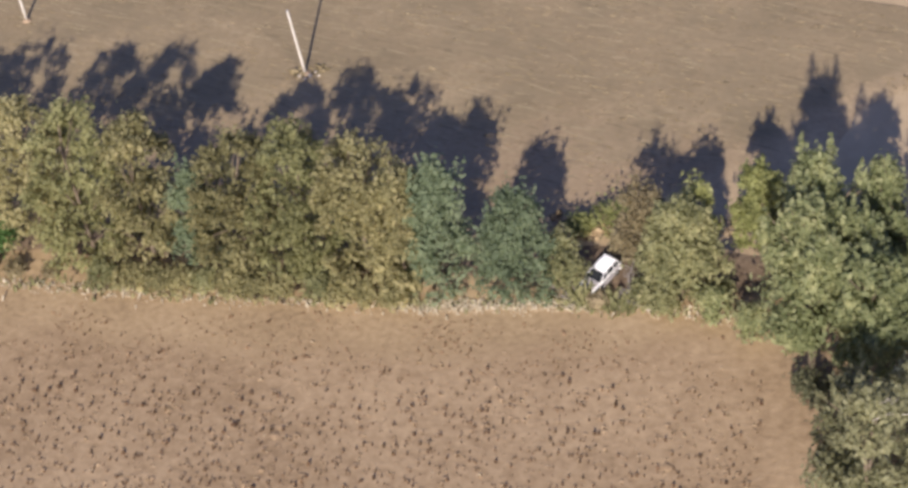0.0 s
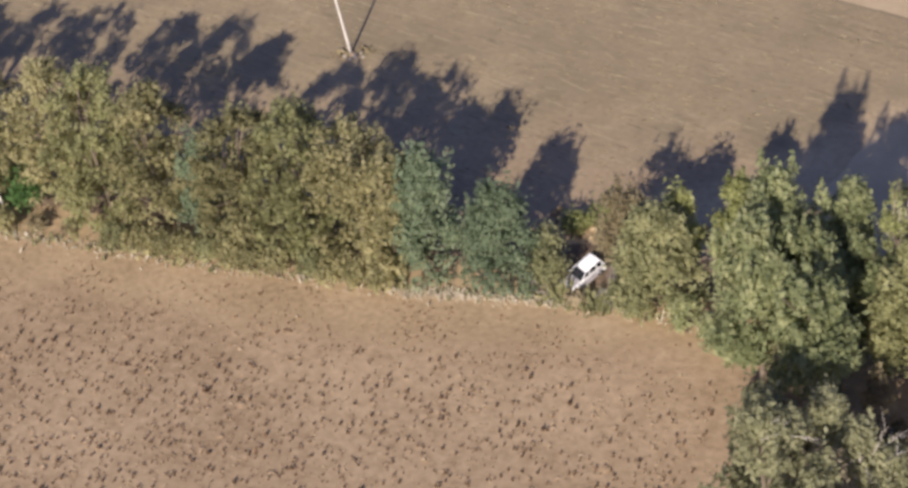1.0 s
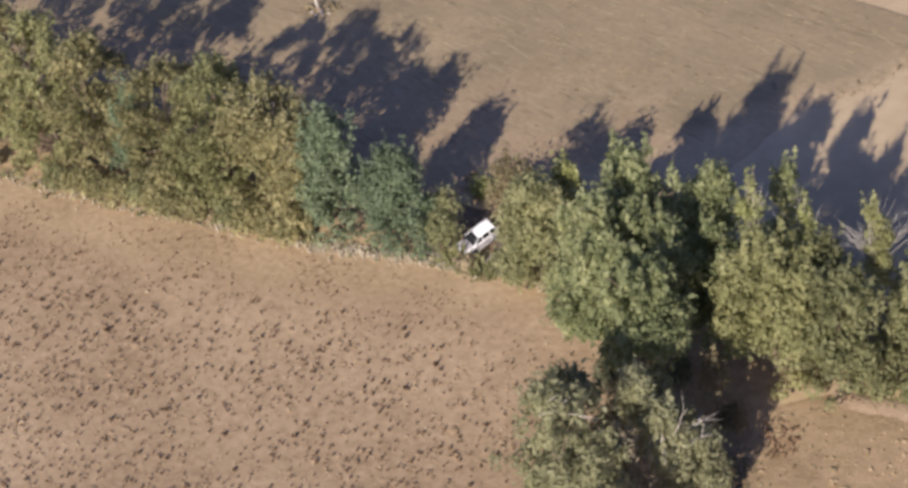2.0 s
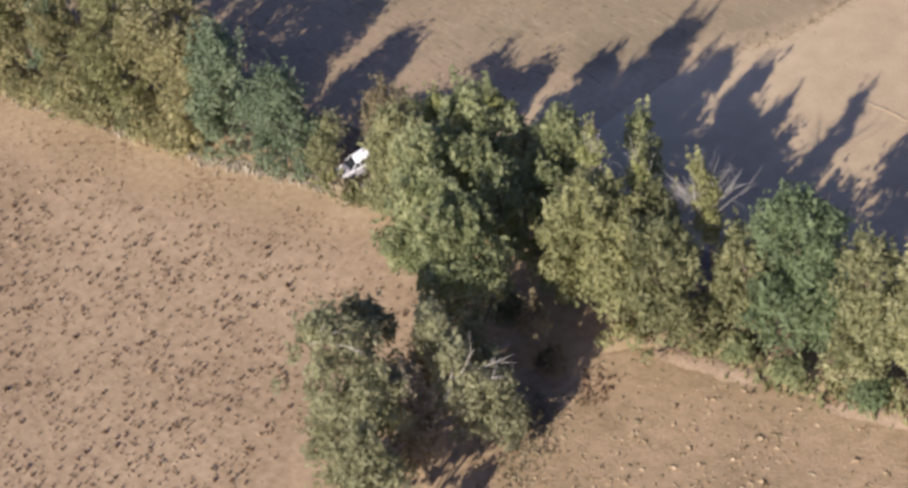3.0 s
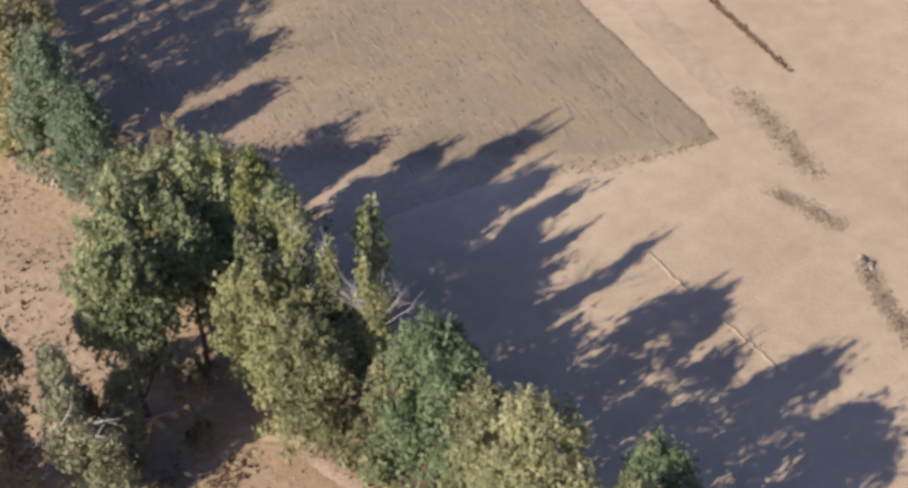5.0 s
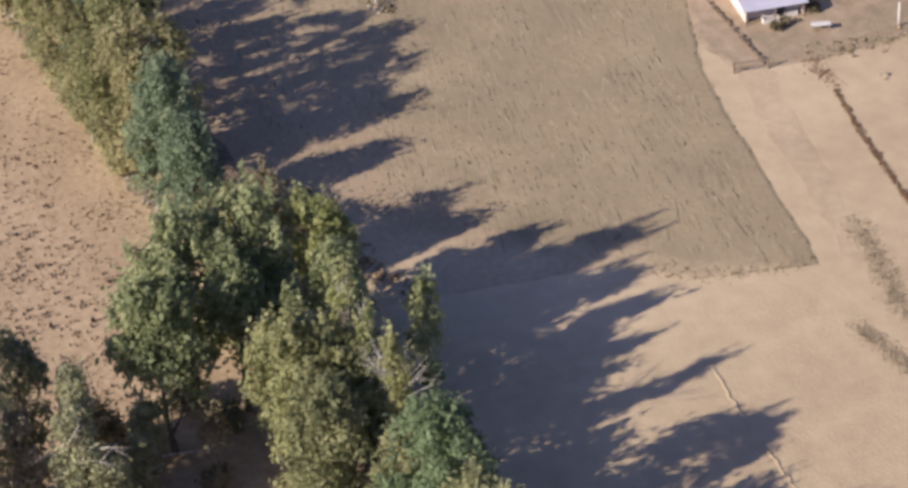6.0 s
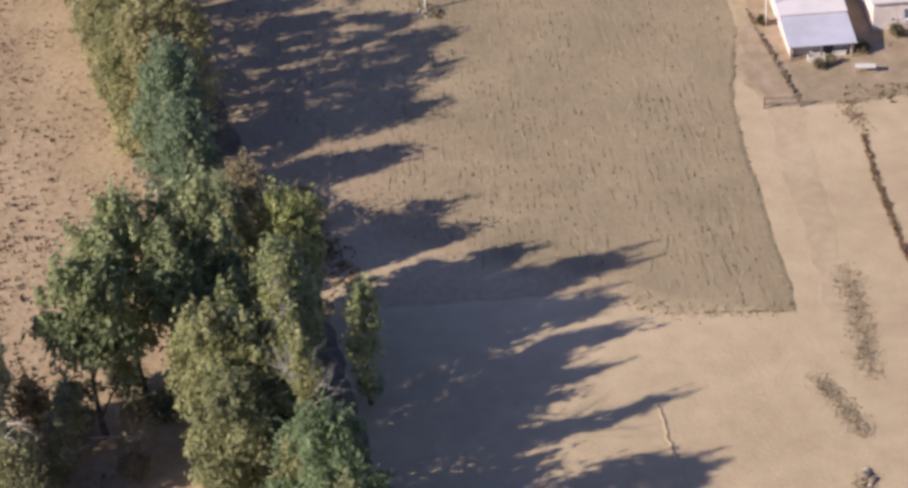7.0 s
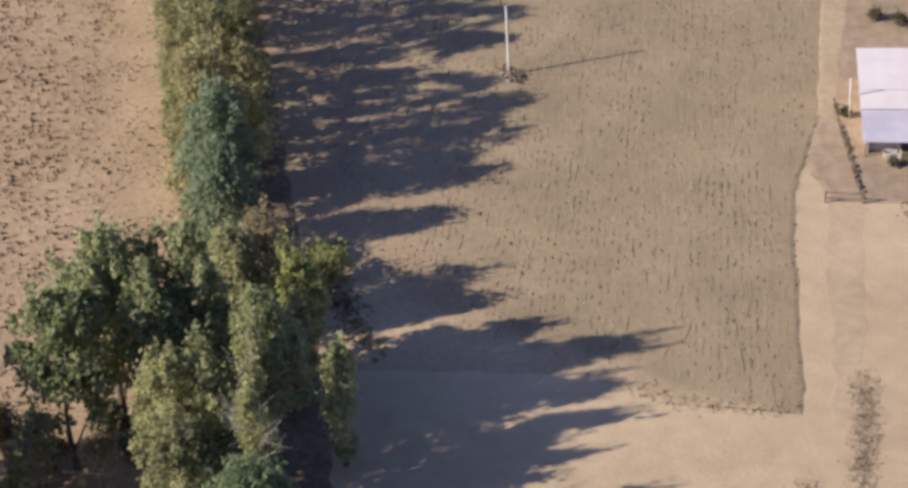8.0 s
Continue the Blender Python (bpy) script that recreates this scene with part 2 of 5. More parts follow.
margin(STUBBLE, ((0.240, 0.178, 0.103), (0.297, 0.221, 0.130), (0.352, 0.265, 0.159)), 0.0, 0.0, 0.0, 900.0)
margin(STUBBLE, ((0.245, 0.176, 0.106), (0.300, 0.218, 0.134), (0.355, 0.262, 0.164)), 8.5, 0.0, 0.0, 4.5, (0.0, -1.0))
margin(STUBBLE, ((0.318, 0.230, 0.140), (0.388, 0.286, 0.175), (0.452, 0.338, 0.211)), 36.2, 0.0, 0.0, 2.6, (0.7, -0.7))
# darker soil colour for the shaded side of the row relief
RUT = material("shaded_rut_soil", ((0.130, 0.098, 0.060), (0.170, 0.130, 0.080), (0.210, 0.162, 0.100)), 0.95, 1.0, 0.2, 0.0, per_island=0.5)
STRAWROW = material("weathered_stubble_straw", ((0.25, 0.20, 0.118), (0.325, 0.26, 0.157), (0.40, 0.322, 0.20)), 0.9, 1.0, 0.2, 0.0, per_island=0.6)


# ---- building helpers ----
from mathutils.geometry import tessellate_polygon


def mesh_of(name, verts, faces, mat, smooth=False):
    me = bpy.data.meshes.new(name)
    me.from_pydata([tuple(map(float, v)) for v in verts], [], [tuple(map(int, f)) for f in faces])
    me.materials.append(mat)
    if smooth:
        me.polygons.foreach_set("use_smooth", [True] * len(me.polygons))
    me.update()
    return me


def many(name, template, faces, places, mat):
    """One mesh of many copies of a small template: places is an array (n, 4, 4) of poses."""
    t = np.c_[np.asarray(template, float), np.ones(len(template))]
    verts = np.einsum("nij,kj->nki", places, t)[..., :3].reshape(-1, 3)
    faces = np.asarray(faces, int)
    loops = (faces[None] + (np.arange(len(places)) * len(template))[:, None, None]).reshape(-1, faces.shape[1])
    me = bpy.data.meshes.new(name)
    me.vertices.add(len(verts))
    me.vertices.foreach_set("co", verts.astype(np.float32).ravel())
    me.loops.add(loops.size)
    me.loops.foreach_set("vertex_index", loops.astype(np.int32).ravel())
    me.polygons.add(len(loops))
    me.polygons.foreach_set("loop_start", (np.arange(len(loops)) * loops.shape[1]).astype(np.int32))
    me.update(calc_edges=True)
    me.materials.append(mat)
    return me


def part(name, data, mat, parent, label=""):
    """Links a bmesh or a mesh as one mesh object under a thing or a part."""
    if isinstance(data, bmesh.types.BMesh):
        me = bpy.data.meshes.new(name)
        data.to_mesh(me)
        data.free()
        me.materials.append(mat)
        data = me
    ob = new(name, data)
    ob.parent = parent
    return tagged(ob, label)


def thing(name, m, label, category, group="", kind=""):
    ob = new(name)
    ob.matrix_world = m
    return tagged(ob, label, category, group, kind)


def box(x0, y0, z0, x1, y1, z1, bevel=0.0):
    bm = bmesh.new()
    bmesh.ops.create_cube(bm, size=1.0)
    for v in bm.verts:
        v.co = Vector(((x0 + x1) / 2 + v.co.x * (x1 - x0), (y0 + y1) / 2 + v.co.y * (y1 - y0), (z0 + z1) / 2 + v.co.z * (z1 - z0)))
    if bevel:
        bmesh.ops.bevel(bm, geom=bm.edges[:], offset=bevel, segments=2, affect="EDGES", profile=0.5)
    return bm


def tube(points, radii, sides=7):
    """Vertices and faces of a tapered tube along points."""
    verts, faces = [], []
    pts = [Vector(p) for p in points]
    for k, (p, r) in enumerate(zip(pts, radii)):
        way = (pts[min(k + 1, len(pts) - 1)] - pts[max(k - 1, 0)]).normalized()
        side = way.cross(Vector((0.31, 0.95, 0.05))).normalized()
        up = side.cross(way)
        for s in range(sides):
            a = 2 * math.pi * s / sides
            verts.append(p + r * (math.cos(a) * side + math.sin(a) * up))
    for k in range(len(pts) - 1):
        for s in range(sides):
            a, b = k * sides + s, k * sides + (s + 1) % sides
            faces.append((a, b, b + sides, a + sides))
    faces.append(tuple(range(sides))[::-1])
    faces.append(tuple((len(pts) - 1) * sides + s for s in range(sides)))
    return verts, faces


def tubes(name, items, mat, sides=7):
    verts, faces = [], []
    for points, radii in items:
        v, f = tube(points, radii, sides)
        faces += [tuple(i + len(verts) for i in face) for face in f]
        verts += v
    return mesh_of(name, verts, faces, mat, True)


def poses(xyz, spin, scale, tilt=None, rng=None):
    """Poses (n, 4, 4) from places, turns about z and sizes (n, 3), tipped at random by tilt radians."""
    n = len(xyz)
    c, s = np.cos(spin), np.sin(spin)
    m = np.zeros((n, 4, 4))
    m[:, 0, 0], m[:, 0, 1], m[:, 1, 0], m[:, 1, 1], m[:, 2, 2], m[:, 3, 3] = c, -s, s, c, 1, 1
    if tilt:
        a = rng.normal(0, tilt, n)
        r = np.zeros((n, 4, 4))
        r[:, 0, 0], r[:, 3, 3], r[:, 1, 1], r[:, 2, 2] = 1, 1, np.cos(a), np.cos(a)
        r[:, 1, 2], r[:, 2, 1] = -np.sin(a), np.sin(a)
        m = m @ r
    m[:, :3, :3] *= np.asarray(scale)[:, None, :]
    m[:, :3, 3] = xyz
    return m


def outline(corners, rough, step, seed):
    """A closed outline through corners with an uneven edge."""
    pts = []
    for (ax, ay), (bx, by) in zip(corners, corners[1:] + corners[:1]):
        n = max(1, int(math.hypot(bx - ax, by - ay) / step))
        for k in range(n):
            x, y = ax + (bx - ax) * k / n, ay + (by - ay) * k / n
            push = noise.noise_vector((x * 0.35, y * 0.35, seed * 7.3)) + 0.5 * noise.noise_vector((x * 0.9, y * 0.9, seed * 3.1))
            pts.append((x + rough * push.x, y + rough * push.y))
    return pts


def sheet(name, corners, z, mat, label, category, rough=0.25, step=1.2, seed=1):
    """A low layer of soil over the ground, with an uneven sloping edge."""
    pts = outline(corners, rough, step, seed)
    n = len(pts)
    area = sum(pts[k - 1][0] * pts[k][1] - pts[k][0] * pts[k - 1][1] for k in range(n))
    verts = [(x, y, z) for x, y in pts]
    for k in range(n):
        (ax, ay), (bx, by) = pts[k - 1], pts[(k + 1) % n]
        dx, dy = (by - ay), -(bx - ax)
        far = z * 14 * (1 if area > 0 else -1) / (math.hypot(dx, dy) or 1)
        verts.append((pts[k][0] + dx * far, pts[k][1] + dy * far, -0.03))
    faces = []
    for tri in tessellate_polygon([[Vector((x, y, 0)) for x, y in pts]]):
        (ax, ay), (bx, by), (dx, dy) = (pts[i] for i in tri)
        faces.append(tuple(tri) if (bx - ax) * (dy - ay) - (by - ay) * (dx - ax) > 0 else tuple(tri)[::-1])
    faces += [(k, k + n, (k + 1) % n + n, (k + 1) % n) for k in range(n)]
    return tagged(new(name, mesh_of(name, verts, faces, mat)), label, category, kind="structure")


# ---- ground ----
def ground():
    n, size = 60, 3000.0
    axis = np.sign(np.linspace(-1, 1, n + 1)) * np.abs(np.linspace(-1, 1, n + 1)) ** 2.2 * size
    verts = [(x, y, 0.0) for y in axis for x in axis]
    faces = [(j * (n + 1) + i, j * (n + 1) + i + 1, (j + 1) * (n + 1) + i + 1, (j + 1) * (n + 1) + i) for j in range(n) for i in range(n)]
    tagged(new("ground", mesh_of("ground", verts, faces, SOIL)), "pale dry open farmland soil reaching the horizon", "ground", kind="structure")


ground()
sheet("ground_harvested_field", [(-170, -28), (50, -27.5), (56, -31.6), (62, -33), (64.5, -38.8), (63.4, -48), (66, -60), (70, -190), (-170, -190)], 0.062, FIELD,
      "brown harvested field with dark scattered stalks and a trampled straw margin", "field", 0.8, 1.0, 2)
sheet("ground_stubble", [(60.3, 13.1), (38.9, 18.0), (27.5, 21.0), (14.6, 26.8), (-9.1, 33.8), (-170, 78), (-170, -26), (46, -25), (51.5, -2), (56.8, 3.4)], 0.05, STUBBLE,
      "grey-green mown stubble field with long drill rows", "field", 0.3, 0.6, 4)
sheet("ground_meadow", [(64.5, -38.5), (69, -35.4), (82, -35.2), (97, -33.3), (140, -31), (200, -30), (200, -160), (72, -160), (66, -60)], 0.06, MEADOW,
      "dry tan meadow with sparse grass", "meadow", 0.4, 1.2, 5)
sheet("ground_yard", [(29.5, 24.2), (31.5, 31.5), (33, 44), (34, 90), (-90, 90), (-60, 50), (-9.1, 34.8), (14.6, 27.8), (23, 24)], 0.06, YARD,
      "dry brown yard with patchy grass beside the sheds", "yard", 0.5, 1.0, 6)
# dark brown sheet laid only beneath the hedge trees
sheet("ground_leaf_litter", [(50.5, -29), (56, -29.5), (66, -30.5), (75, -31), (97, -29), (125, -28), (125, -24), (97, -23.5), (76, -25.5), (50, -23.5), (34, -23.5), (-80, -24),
                             (-80, -27.8), (33, -27.3), (50.5, -27.3)], 0.11, DARKSOIL,
      "dark brown ground beneath the trees", "leaf litter", 0.5, 1.0, 7)
sheet("ground_track_bed", [(30.6, 27.0), (29.4, 24.2), (36, 21.9), (44, 19.8), (52, 18.0), (62, 15.4), (62.6, 17.4), (53, 20.4), (45, 22.8), (38, 24.6)], 0.01, TRACKBED,
      "slightly darker worn strip along the middle of the track", "track", 0.5, 0.8, 9)
sheet("ground_farm_track", [(-60, 47.9), (-9.2, 34.0), (5.6, 29.8), (14.2, 27.3), (15.2, 28.2), (5.2, 31.4), (-8.4, 36.2), (-60, 50.6)], 0.075, TRACK,
      "pale bare strip between stubble and yard", "track", 0.3, 0.8, 10)



# ---- trees ----
LEAF = [(-0.55, 0.0, -0.05), (-0.08, -0.30, 0.04), (0.64, 0.0, -0.06), (0.05, 0.28, 0.04)]
LEAF_FACES = [(0, 1, 2), (0, 2, 3)]


def leaves(name, centres, radii, count, size, mat, rng, droop=0.0, flat=0.95):
    """A crown of small leaf sprays that clothe a set of clumps, with some shoots standing out of them."""
    weight = radii ** 1.8
    pick = rng.choice(len(centres), count, p=weight / weight.sum())
    way = rng.normal(size=(count, 3))
    way /= np.linalg.norm(way, axis=1)[:, None]
    way[:, 2] = np.where(way[:, 2] < -0.35, -way[:, 2], way[:, 2])
    deep = rng.uniform(0.80, 1.04, count)
    shoot = rng.uniform(0, 1, count) < 0.12
    deep = np.where(shoot, rng.uniform(1.0, 1.6, count), deep)
    place = centres[pick] + way * (radii[pick] * deep)[:, None] * np.array([1, 1, flat])
    place += rng.normal(0, 0.05, (count, 3)) + np.where(shoot, rng.uniform(0, 0.5, count), 0)[:, None] * np.array([0, 0, 1])
    place[:, 2] = np.maximum(place[:, 2], 0.15)
    normal = way + rng.normal(0, 0.62, (count, 3)) + np.array([0, 0, 0.4])
    normal /= np.linalg.norm(normal, axis=1)[:, None]
    along = rng.normal(size=(count, 3)) + np.array([0, 0, -droop]) + np.where(shoot, 1.6, 0.3)[:, None] * (way + np.array([0, 0, 0.5]))
    along -= (along * normal).sum(1)[:, None] * normal
    along /= np.linalg.norm(along, axis=1)[:, None]
    across = np.cross(normal, along)
    s = size * np.minimum(np.exp(rng.normal(-0.05, 0.3, count)), 1.5)
    m = np.zeros((count, 4, 4))
    m[:, :3, 0], m[:, :3, 1], m[:, :3, 2] = along * s[:, None], across * s[:, None], normal * s[:, None]
    m[:, :3, 3], m[:, 3, 3] = place, 1
    return many(name, LEAF, LEAF_FACES, m, mat)


def clumps(h, rx, ry, low, rng, count, lump, boxy=2.4, lean=(0, 0), skirt=0, spires=0, gaps=-0.12, cone=0.25, shell=0.45):
    """Clump centres and radii that fill an uneven crown from low to h, with a skirt down to the ground and upright leaders on top."""
    mid, half = (low + h) / 2, (h - low) / 2
    shift = rng.uniform(-50, 50, 3)
    c, tries = [], 0
    while len(c) < count:
        tries += 1
        p = rng.uniform(-1, 1, 3)
        far = (abs(p[0]) ** boxy + abs(p[1]) ** boxy + abs(p[2]) ** boxy) ** (1 / boxy)
        hole = noise.noise((p[0] * rx * 0.34 + shift[0], p[1] * ry * 0.34 + shift[1], p[2] * (h - low) * 0.17 + shift[2]))
        if shell < far < 1.0 and (hole > gaps or tries > 12 * count):
            taper = 1.0 - cone * (max(0.0, p[2]) if cone < 0.5 else (p[2] + 1) / 2)
            c.append((p[0] * rx * taper, p[1] * ry * taper, p[2]))
    core = max(2, count // 13)
    for _ in range(core):
        p = rng.uniform(-0.5, 0.5, 3)
        c.append((p[0] * rx, p[1] * ry, p[2]))
    c = np.array(c)
    r = np.r_[lump * rng.uniform(0.6, 1.4, count), lump * rng.uniform(1.5, 2.2, core)]
    c[:, 0] *= np.maximum(0.2, (rx - r) / rx)
    c[:, 1] *= np.maximum(0.2, (ry - r) / ry)
    z = mid + c[:, 2] * (half - r * 0.6)
    c[:, 0] += lean[0] * (z - low) / (h - low)
    c[:, 1] += lean[1] * (z - low) / (h - low)
    c[:, 2] = z
    extra, size = [], []
    for _ in range(skirt):
        a, q = rng.uniform(0, 2 * math.pi), rng.uniform(0.6, 1.0)
        extra.append((math.cos(a) * rx * q, math.sin(a) * ry * q, rng.uniform(0.4, 0.42 * h)))
        size.append(lump * rng.uniform(0.55, 1.0))
    for _ in range(spires):
        a, q = rng.uniform(0, 2 * math.pi), rng.uniform(0.0, 0.75)
        x, y = math.cos(a) * rx * q, math.sin(a) * ry * q
        z0, tall = h - 0.9 - 0.35 * (h - low) * q * q, rng.uniform(0.8, 2.5)
        lx, ly = rng.normal(0, 0.25, 2)
        for u in (0.0, 0.35, 0.7, 1.0):
            extra.append((x + lx * u + lean[0], y + ly * u + lean[1], z0 + tall * u))
            size.append(lump * (0.46 - 0.32 * u))
    if extra:
        c, r = np.r_[c, np.array(extra)], np.r_[r, np.array(size)]
    return c, r


def limbs(h, centres, rng, thick, count):
    """A bent tapered trunk and limbs that reach into the crown."""
    top = h * 0.82
    bend = rng.normal(0, 0.03 * h, 4)
    trunk = [(bend[0] * u * u + bend[2] * math.sin(3 * u) * 0.3, bend[1] * u * u + bend[3] * math.sin(4 * u) * 0.3, -0.1 + u * top) for u in np.linspace(0, 1, 8)]
    items = [(trunk, [thick * (1.25 if k == 0 else 1.0 - 0.115 * k) for k in range(8)])]
    for c in centres[rng.permutation(len(centres))[:count]]:
        k = int(np.clip(c[2] / top * 7 - rng.uniform(1.0, 3.0), 1, 6))
        a, b = np.array(trunk[k]), np.asarray(c)
        mid = a * 0.5 + b * 0.5 + rng.normal(0, 0.25, 3) + np.array([0, 0, 0.12 * np.linalg.norm(b - a)])
        items.append(([a, a * 0.6 + mid * 0.4, mid, mid * 0.5 + b * 0.5, b], [thick * f for f in (0.45, 0.36, 0.27, 0.17, 0.07)]))
    return items


def dead_sticks(rng, foot, way, length, count, spread, thick):
    items = []
    for _ in range(count):
        d = np.array(way) + rng.normal(0, spread, 3)
        d /= np.linalg.norm(d)
        n = length * rng.uniform(0.5, 1.1)
        f = np.array(foot) + rng.normal(0, 0.3, 3)
        p = [f + d * n * u + rng.normal(0, 0.05 * n, 3) * u for u in (0, 0.35, 0.7, 1.0)]
        items.append((p, [thick, thick * 0.75, thick * 0.5, thick * 0.2]))
        for _ in range(3):
            u = rng.uniform(0.35, 0.8)
            a = p[0] * (1 - u) + p[3] * u
            e = d + rng.normal(0, 0.6, 3)
            items.append(([a, a + e * n * 0.16, a + e * n * 0.3], [thick * 0.45, thick * 0.3, thick * 0.1]))
    return items


def tree(x, y, h, rx, ry, low, mat, label, seed, lumps=38, lump=1.25, sprays=5500, size=0.46, name="tree", group="", droop=0.0, boxy=2.4, lean=(0, 0),
         thick=0.0, dead=(), category="tree", skirt=0, spires=7, gaps=0.0, cone=0.25):
    rng = np.random.default_rng(seed)
    t = thing(name, pose(x, y, 0), label, category, group)
    c, r = clumps(h, rx, ry, low, rng, int(lumps * (2.1 if boxy > 3 else 1.55)), lump * (0.70 if boxy > 3 else 0.80), boxy, lean, int(skirt * 1.3), int(spires * 2.3), gaps, cone, 0.72 if boxy > 3 else 0.55)
    part("trunk", tubes("trunk", limbs(h, c, rng, thick or 0.016 * h, 9), BARK), BARK, t, "grey-brown trunk with forking limbs")
    part("crown", leaves("crown", c, r, int(sprays * 1.35), size * (0.92 if boxy > 3 else 1.0), mat, rng, droop), mat, t)
    for foot, way, length, count, spread, k in dead:
        sticks = dead_sticks(rng, foot, way, length, count, spread, k)
        for i in range(0, len(sticks), 4):
            part("dead_branch", tubes("dead_branch", sticks[i:i + 4], DEADWOOD, 5), DEADWOOD, t, "bare bleached dead branch")
    return t


def shrub(x, y, h, r, mat, label, seed, sprays=900, size=0.34, lumps=9, name="shrub", group="", category="shrub"):
    rng = np.random.default_rng(seed)
    t = thing(name, pose(x, y, 0), label, category, group)
    c, q = clumps(h, r, r, 0.1, rng, lumps, min(r, h) * 0.42, 2.0)
    stems = [([(0, 0, -0.05), tuple(p * np.array([0.4, 0.4, 0.5])), tuple(p)], [0.05, 0.035, 0.012]) for p in c[:6]]
    part("stem", tubes("stem", stems, BARK, 5), BARK, t)
    part("foliage", leaves("foliage", c, q, sprays, size, mat, rng), mat, t)
    return t


HEDGE = "trees of the boundary hedge"
hedge_label = "dense olive-tan leafy hedge tree beside the harvested field"
for k, (x, y, h, rx, ry) in enumerate([(-62, -27.8, 13.6, 4.8, 5.0), (-54, -28.2, 14.4, 5.0, 5.0), (-46, -28.2, 13.8, 5.0, 5.0), (-38, -28.0, 14.6, 4.8, 4.8), (-31, -28.4, 15.6, 4.8, 5.3),
                                       (-24.5, -27.4, 16.2, 4.6, 4.8), (-16.6, -26.6, 15.2, 4.4, 4.2), (-11.0, -28.6, 16.0, 4.6, 5.5), (-5.6, -28.4, 14.8, 3.8, 5.3),
                                       (3.0, -28.6, 13.6, 3.9, 5.3), (8.4, -28.3, 14.6, 4.3, 5.5), (13.6, -28.2, 14.1, 4.0, 5.4), (17.2, -29.4, 11.8, 2.6, 4.2)]):
    tree(x, y, h, rx, ry, 0.4, OLIVEGREEN if k in (4, 7, 10) else OLIVE, hedge_label, 100 + k, 84, 0.86, 7000, 0.40, group=HEDGE, droop=0.8, boxy=3.4, skirt=40, spires=12, gaps=0.05)
tree(20.2, -28.9, 12.6, 3.2, 3.8, 0.4, TEAL, "slender blue-green tree in the hedge", 130, 40, 1.05, 7000, 0.36, group=HEDGE, skirt=26, gaps=-0.4)
tree(26.6, -29.2, 10.4, 3.4, 3.2, 0.4, TEAL, "rounded blue-green tree in the hedge", 131, 36, 1.05, 6500, 0.34, group=HEDGE, skirt=26, gaps=-0.4)
tree(-1.0, -28.6, 10.0, 2.4, 3.2, 0.3, TEAL, "low shaded grey-green tree between taller hedge trees", 132, 22, 0.9, 3200, 0.36, group=HEDGE, skirt=10)
tree(36.6, -26.0, 9.4, 2.8, 2.6, 0.8, TAN, "half-withered tan tree behind the car", 133, 22, 0.9, 1900, 0.34, group=HEDGE)
tree(40.4, -29.0, 9.8, 3.8, 3.0, 0.4, MIXED, "leafy green hedge tree beside the car", 134, 50, 1.15, 7000, 0.40, group=HEDGE, skirt=16)
tree(46.2, -23.8, 9.8, 2.9, 2.3, 0.6, YELLOW, "yellow-green tree on the hedge's far side", 135, 30, 1.0, 4200, 0.40, group=HEDGE)
tree(41.2, -24.6, 8.6, 2.0, 1.9, 0.5, YELLOW, "slim yellow-green tree at the hedge's edge", 136, 14, 0.8, 1800, 0.36, group=HEDGE)
tree(49.6, -24.6, 8.0, 2.4, 2.0, 0.4, MIXED, "bushy olive-green tree on the hedge's far side", 177, 22, 1.0, 3000, 0.40, group=HEDGE, skirt=10)
tree(52.8, -25.6, 9.0, 2.2, 2.2, 0.4, GREEN, "leafy green tree filling the hedge behind the corner", 178, 22, 1.0, 3000, 0.40, group=HEDGE, skirt=8)
CORNER = "trees at the field corner"
tree(52.0, -38.4, 17.6, 4.8, 6.0, 4.5, GREEN, "large spreading green tree at the field corner", 140, 44, 1.4, 7200, 0.46, group=CORNER, boxy=2.2, thick=0.36, skirt=0, spires=8, gaps=0.14)
tree(51.8, -32.2, 18.6, 5.2, 4.4, 2.0, GREEN, "tall pointed green tree at the field corner", 144, 42, 1.2, 6200, 0.44, group=CORNER, boxy=2.2, spires=3, gaps=0.0, cone=0.72)
tree(57.0, -42.2, 16.2, 3.8, 4.4, 3.5, GREEN, "broad green tree leaning over the field corner", 141, 28, 1.35, 4600, 0.46, group=CORNER, spires=9, gaps=0.1)
tree(54.8, -35.4, 15.6, 3.4, 3.0, 3.0, GREEN, "shaded green tree crowded between taller corner trees", 173, 26, 1.2, 4200, 0.44, group=CORNER, spires=5)
tree(58.4, -58.4, 18.4, 5.6, 5.0, 1.0, GREY, "tall grey-green tree with dead twigs in its top", 142, 52, 1.15, 6600, 0.42, group=CORNER, boxy=2.6, thick=0.32, spires=9, skirt=6, gaps=0.14, cone=0.42,
     dead=[((0.5, -1.0, 17.6), (0.8, 0.1, 0.6), 2.6, 4, 0.5, 0.04)])
tree(63.4, -62.2, 13.2, 3.2, 3.0, 1.0, GREY, "slim grey-green tree beside a broader one", 170, 18, 1.15, 3200, 0.42, group=CORNER, boxy=2.6, skirt=6, spires=8)
tree(61.4, -55.0, 12.4, 2.8, 2.4, 2.0, PALE, "withered pale-leaved tree among grey-green ones", 168, 16, 1.1, 2000, 0.38, group=CORNER, spires=3)
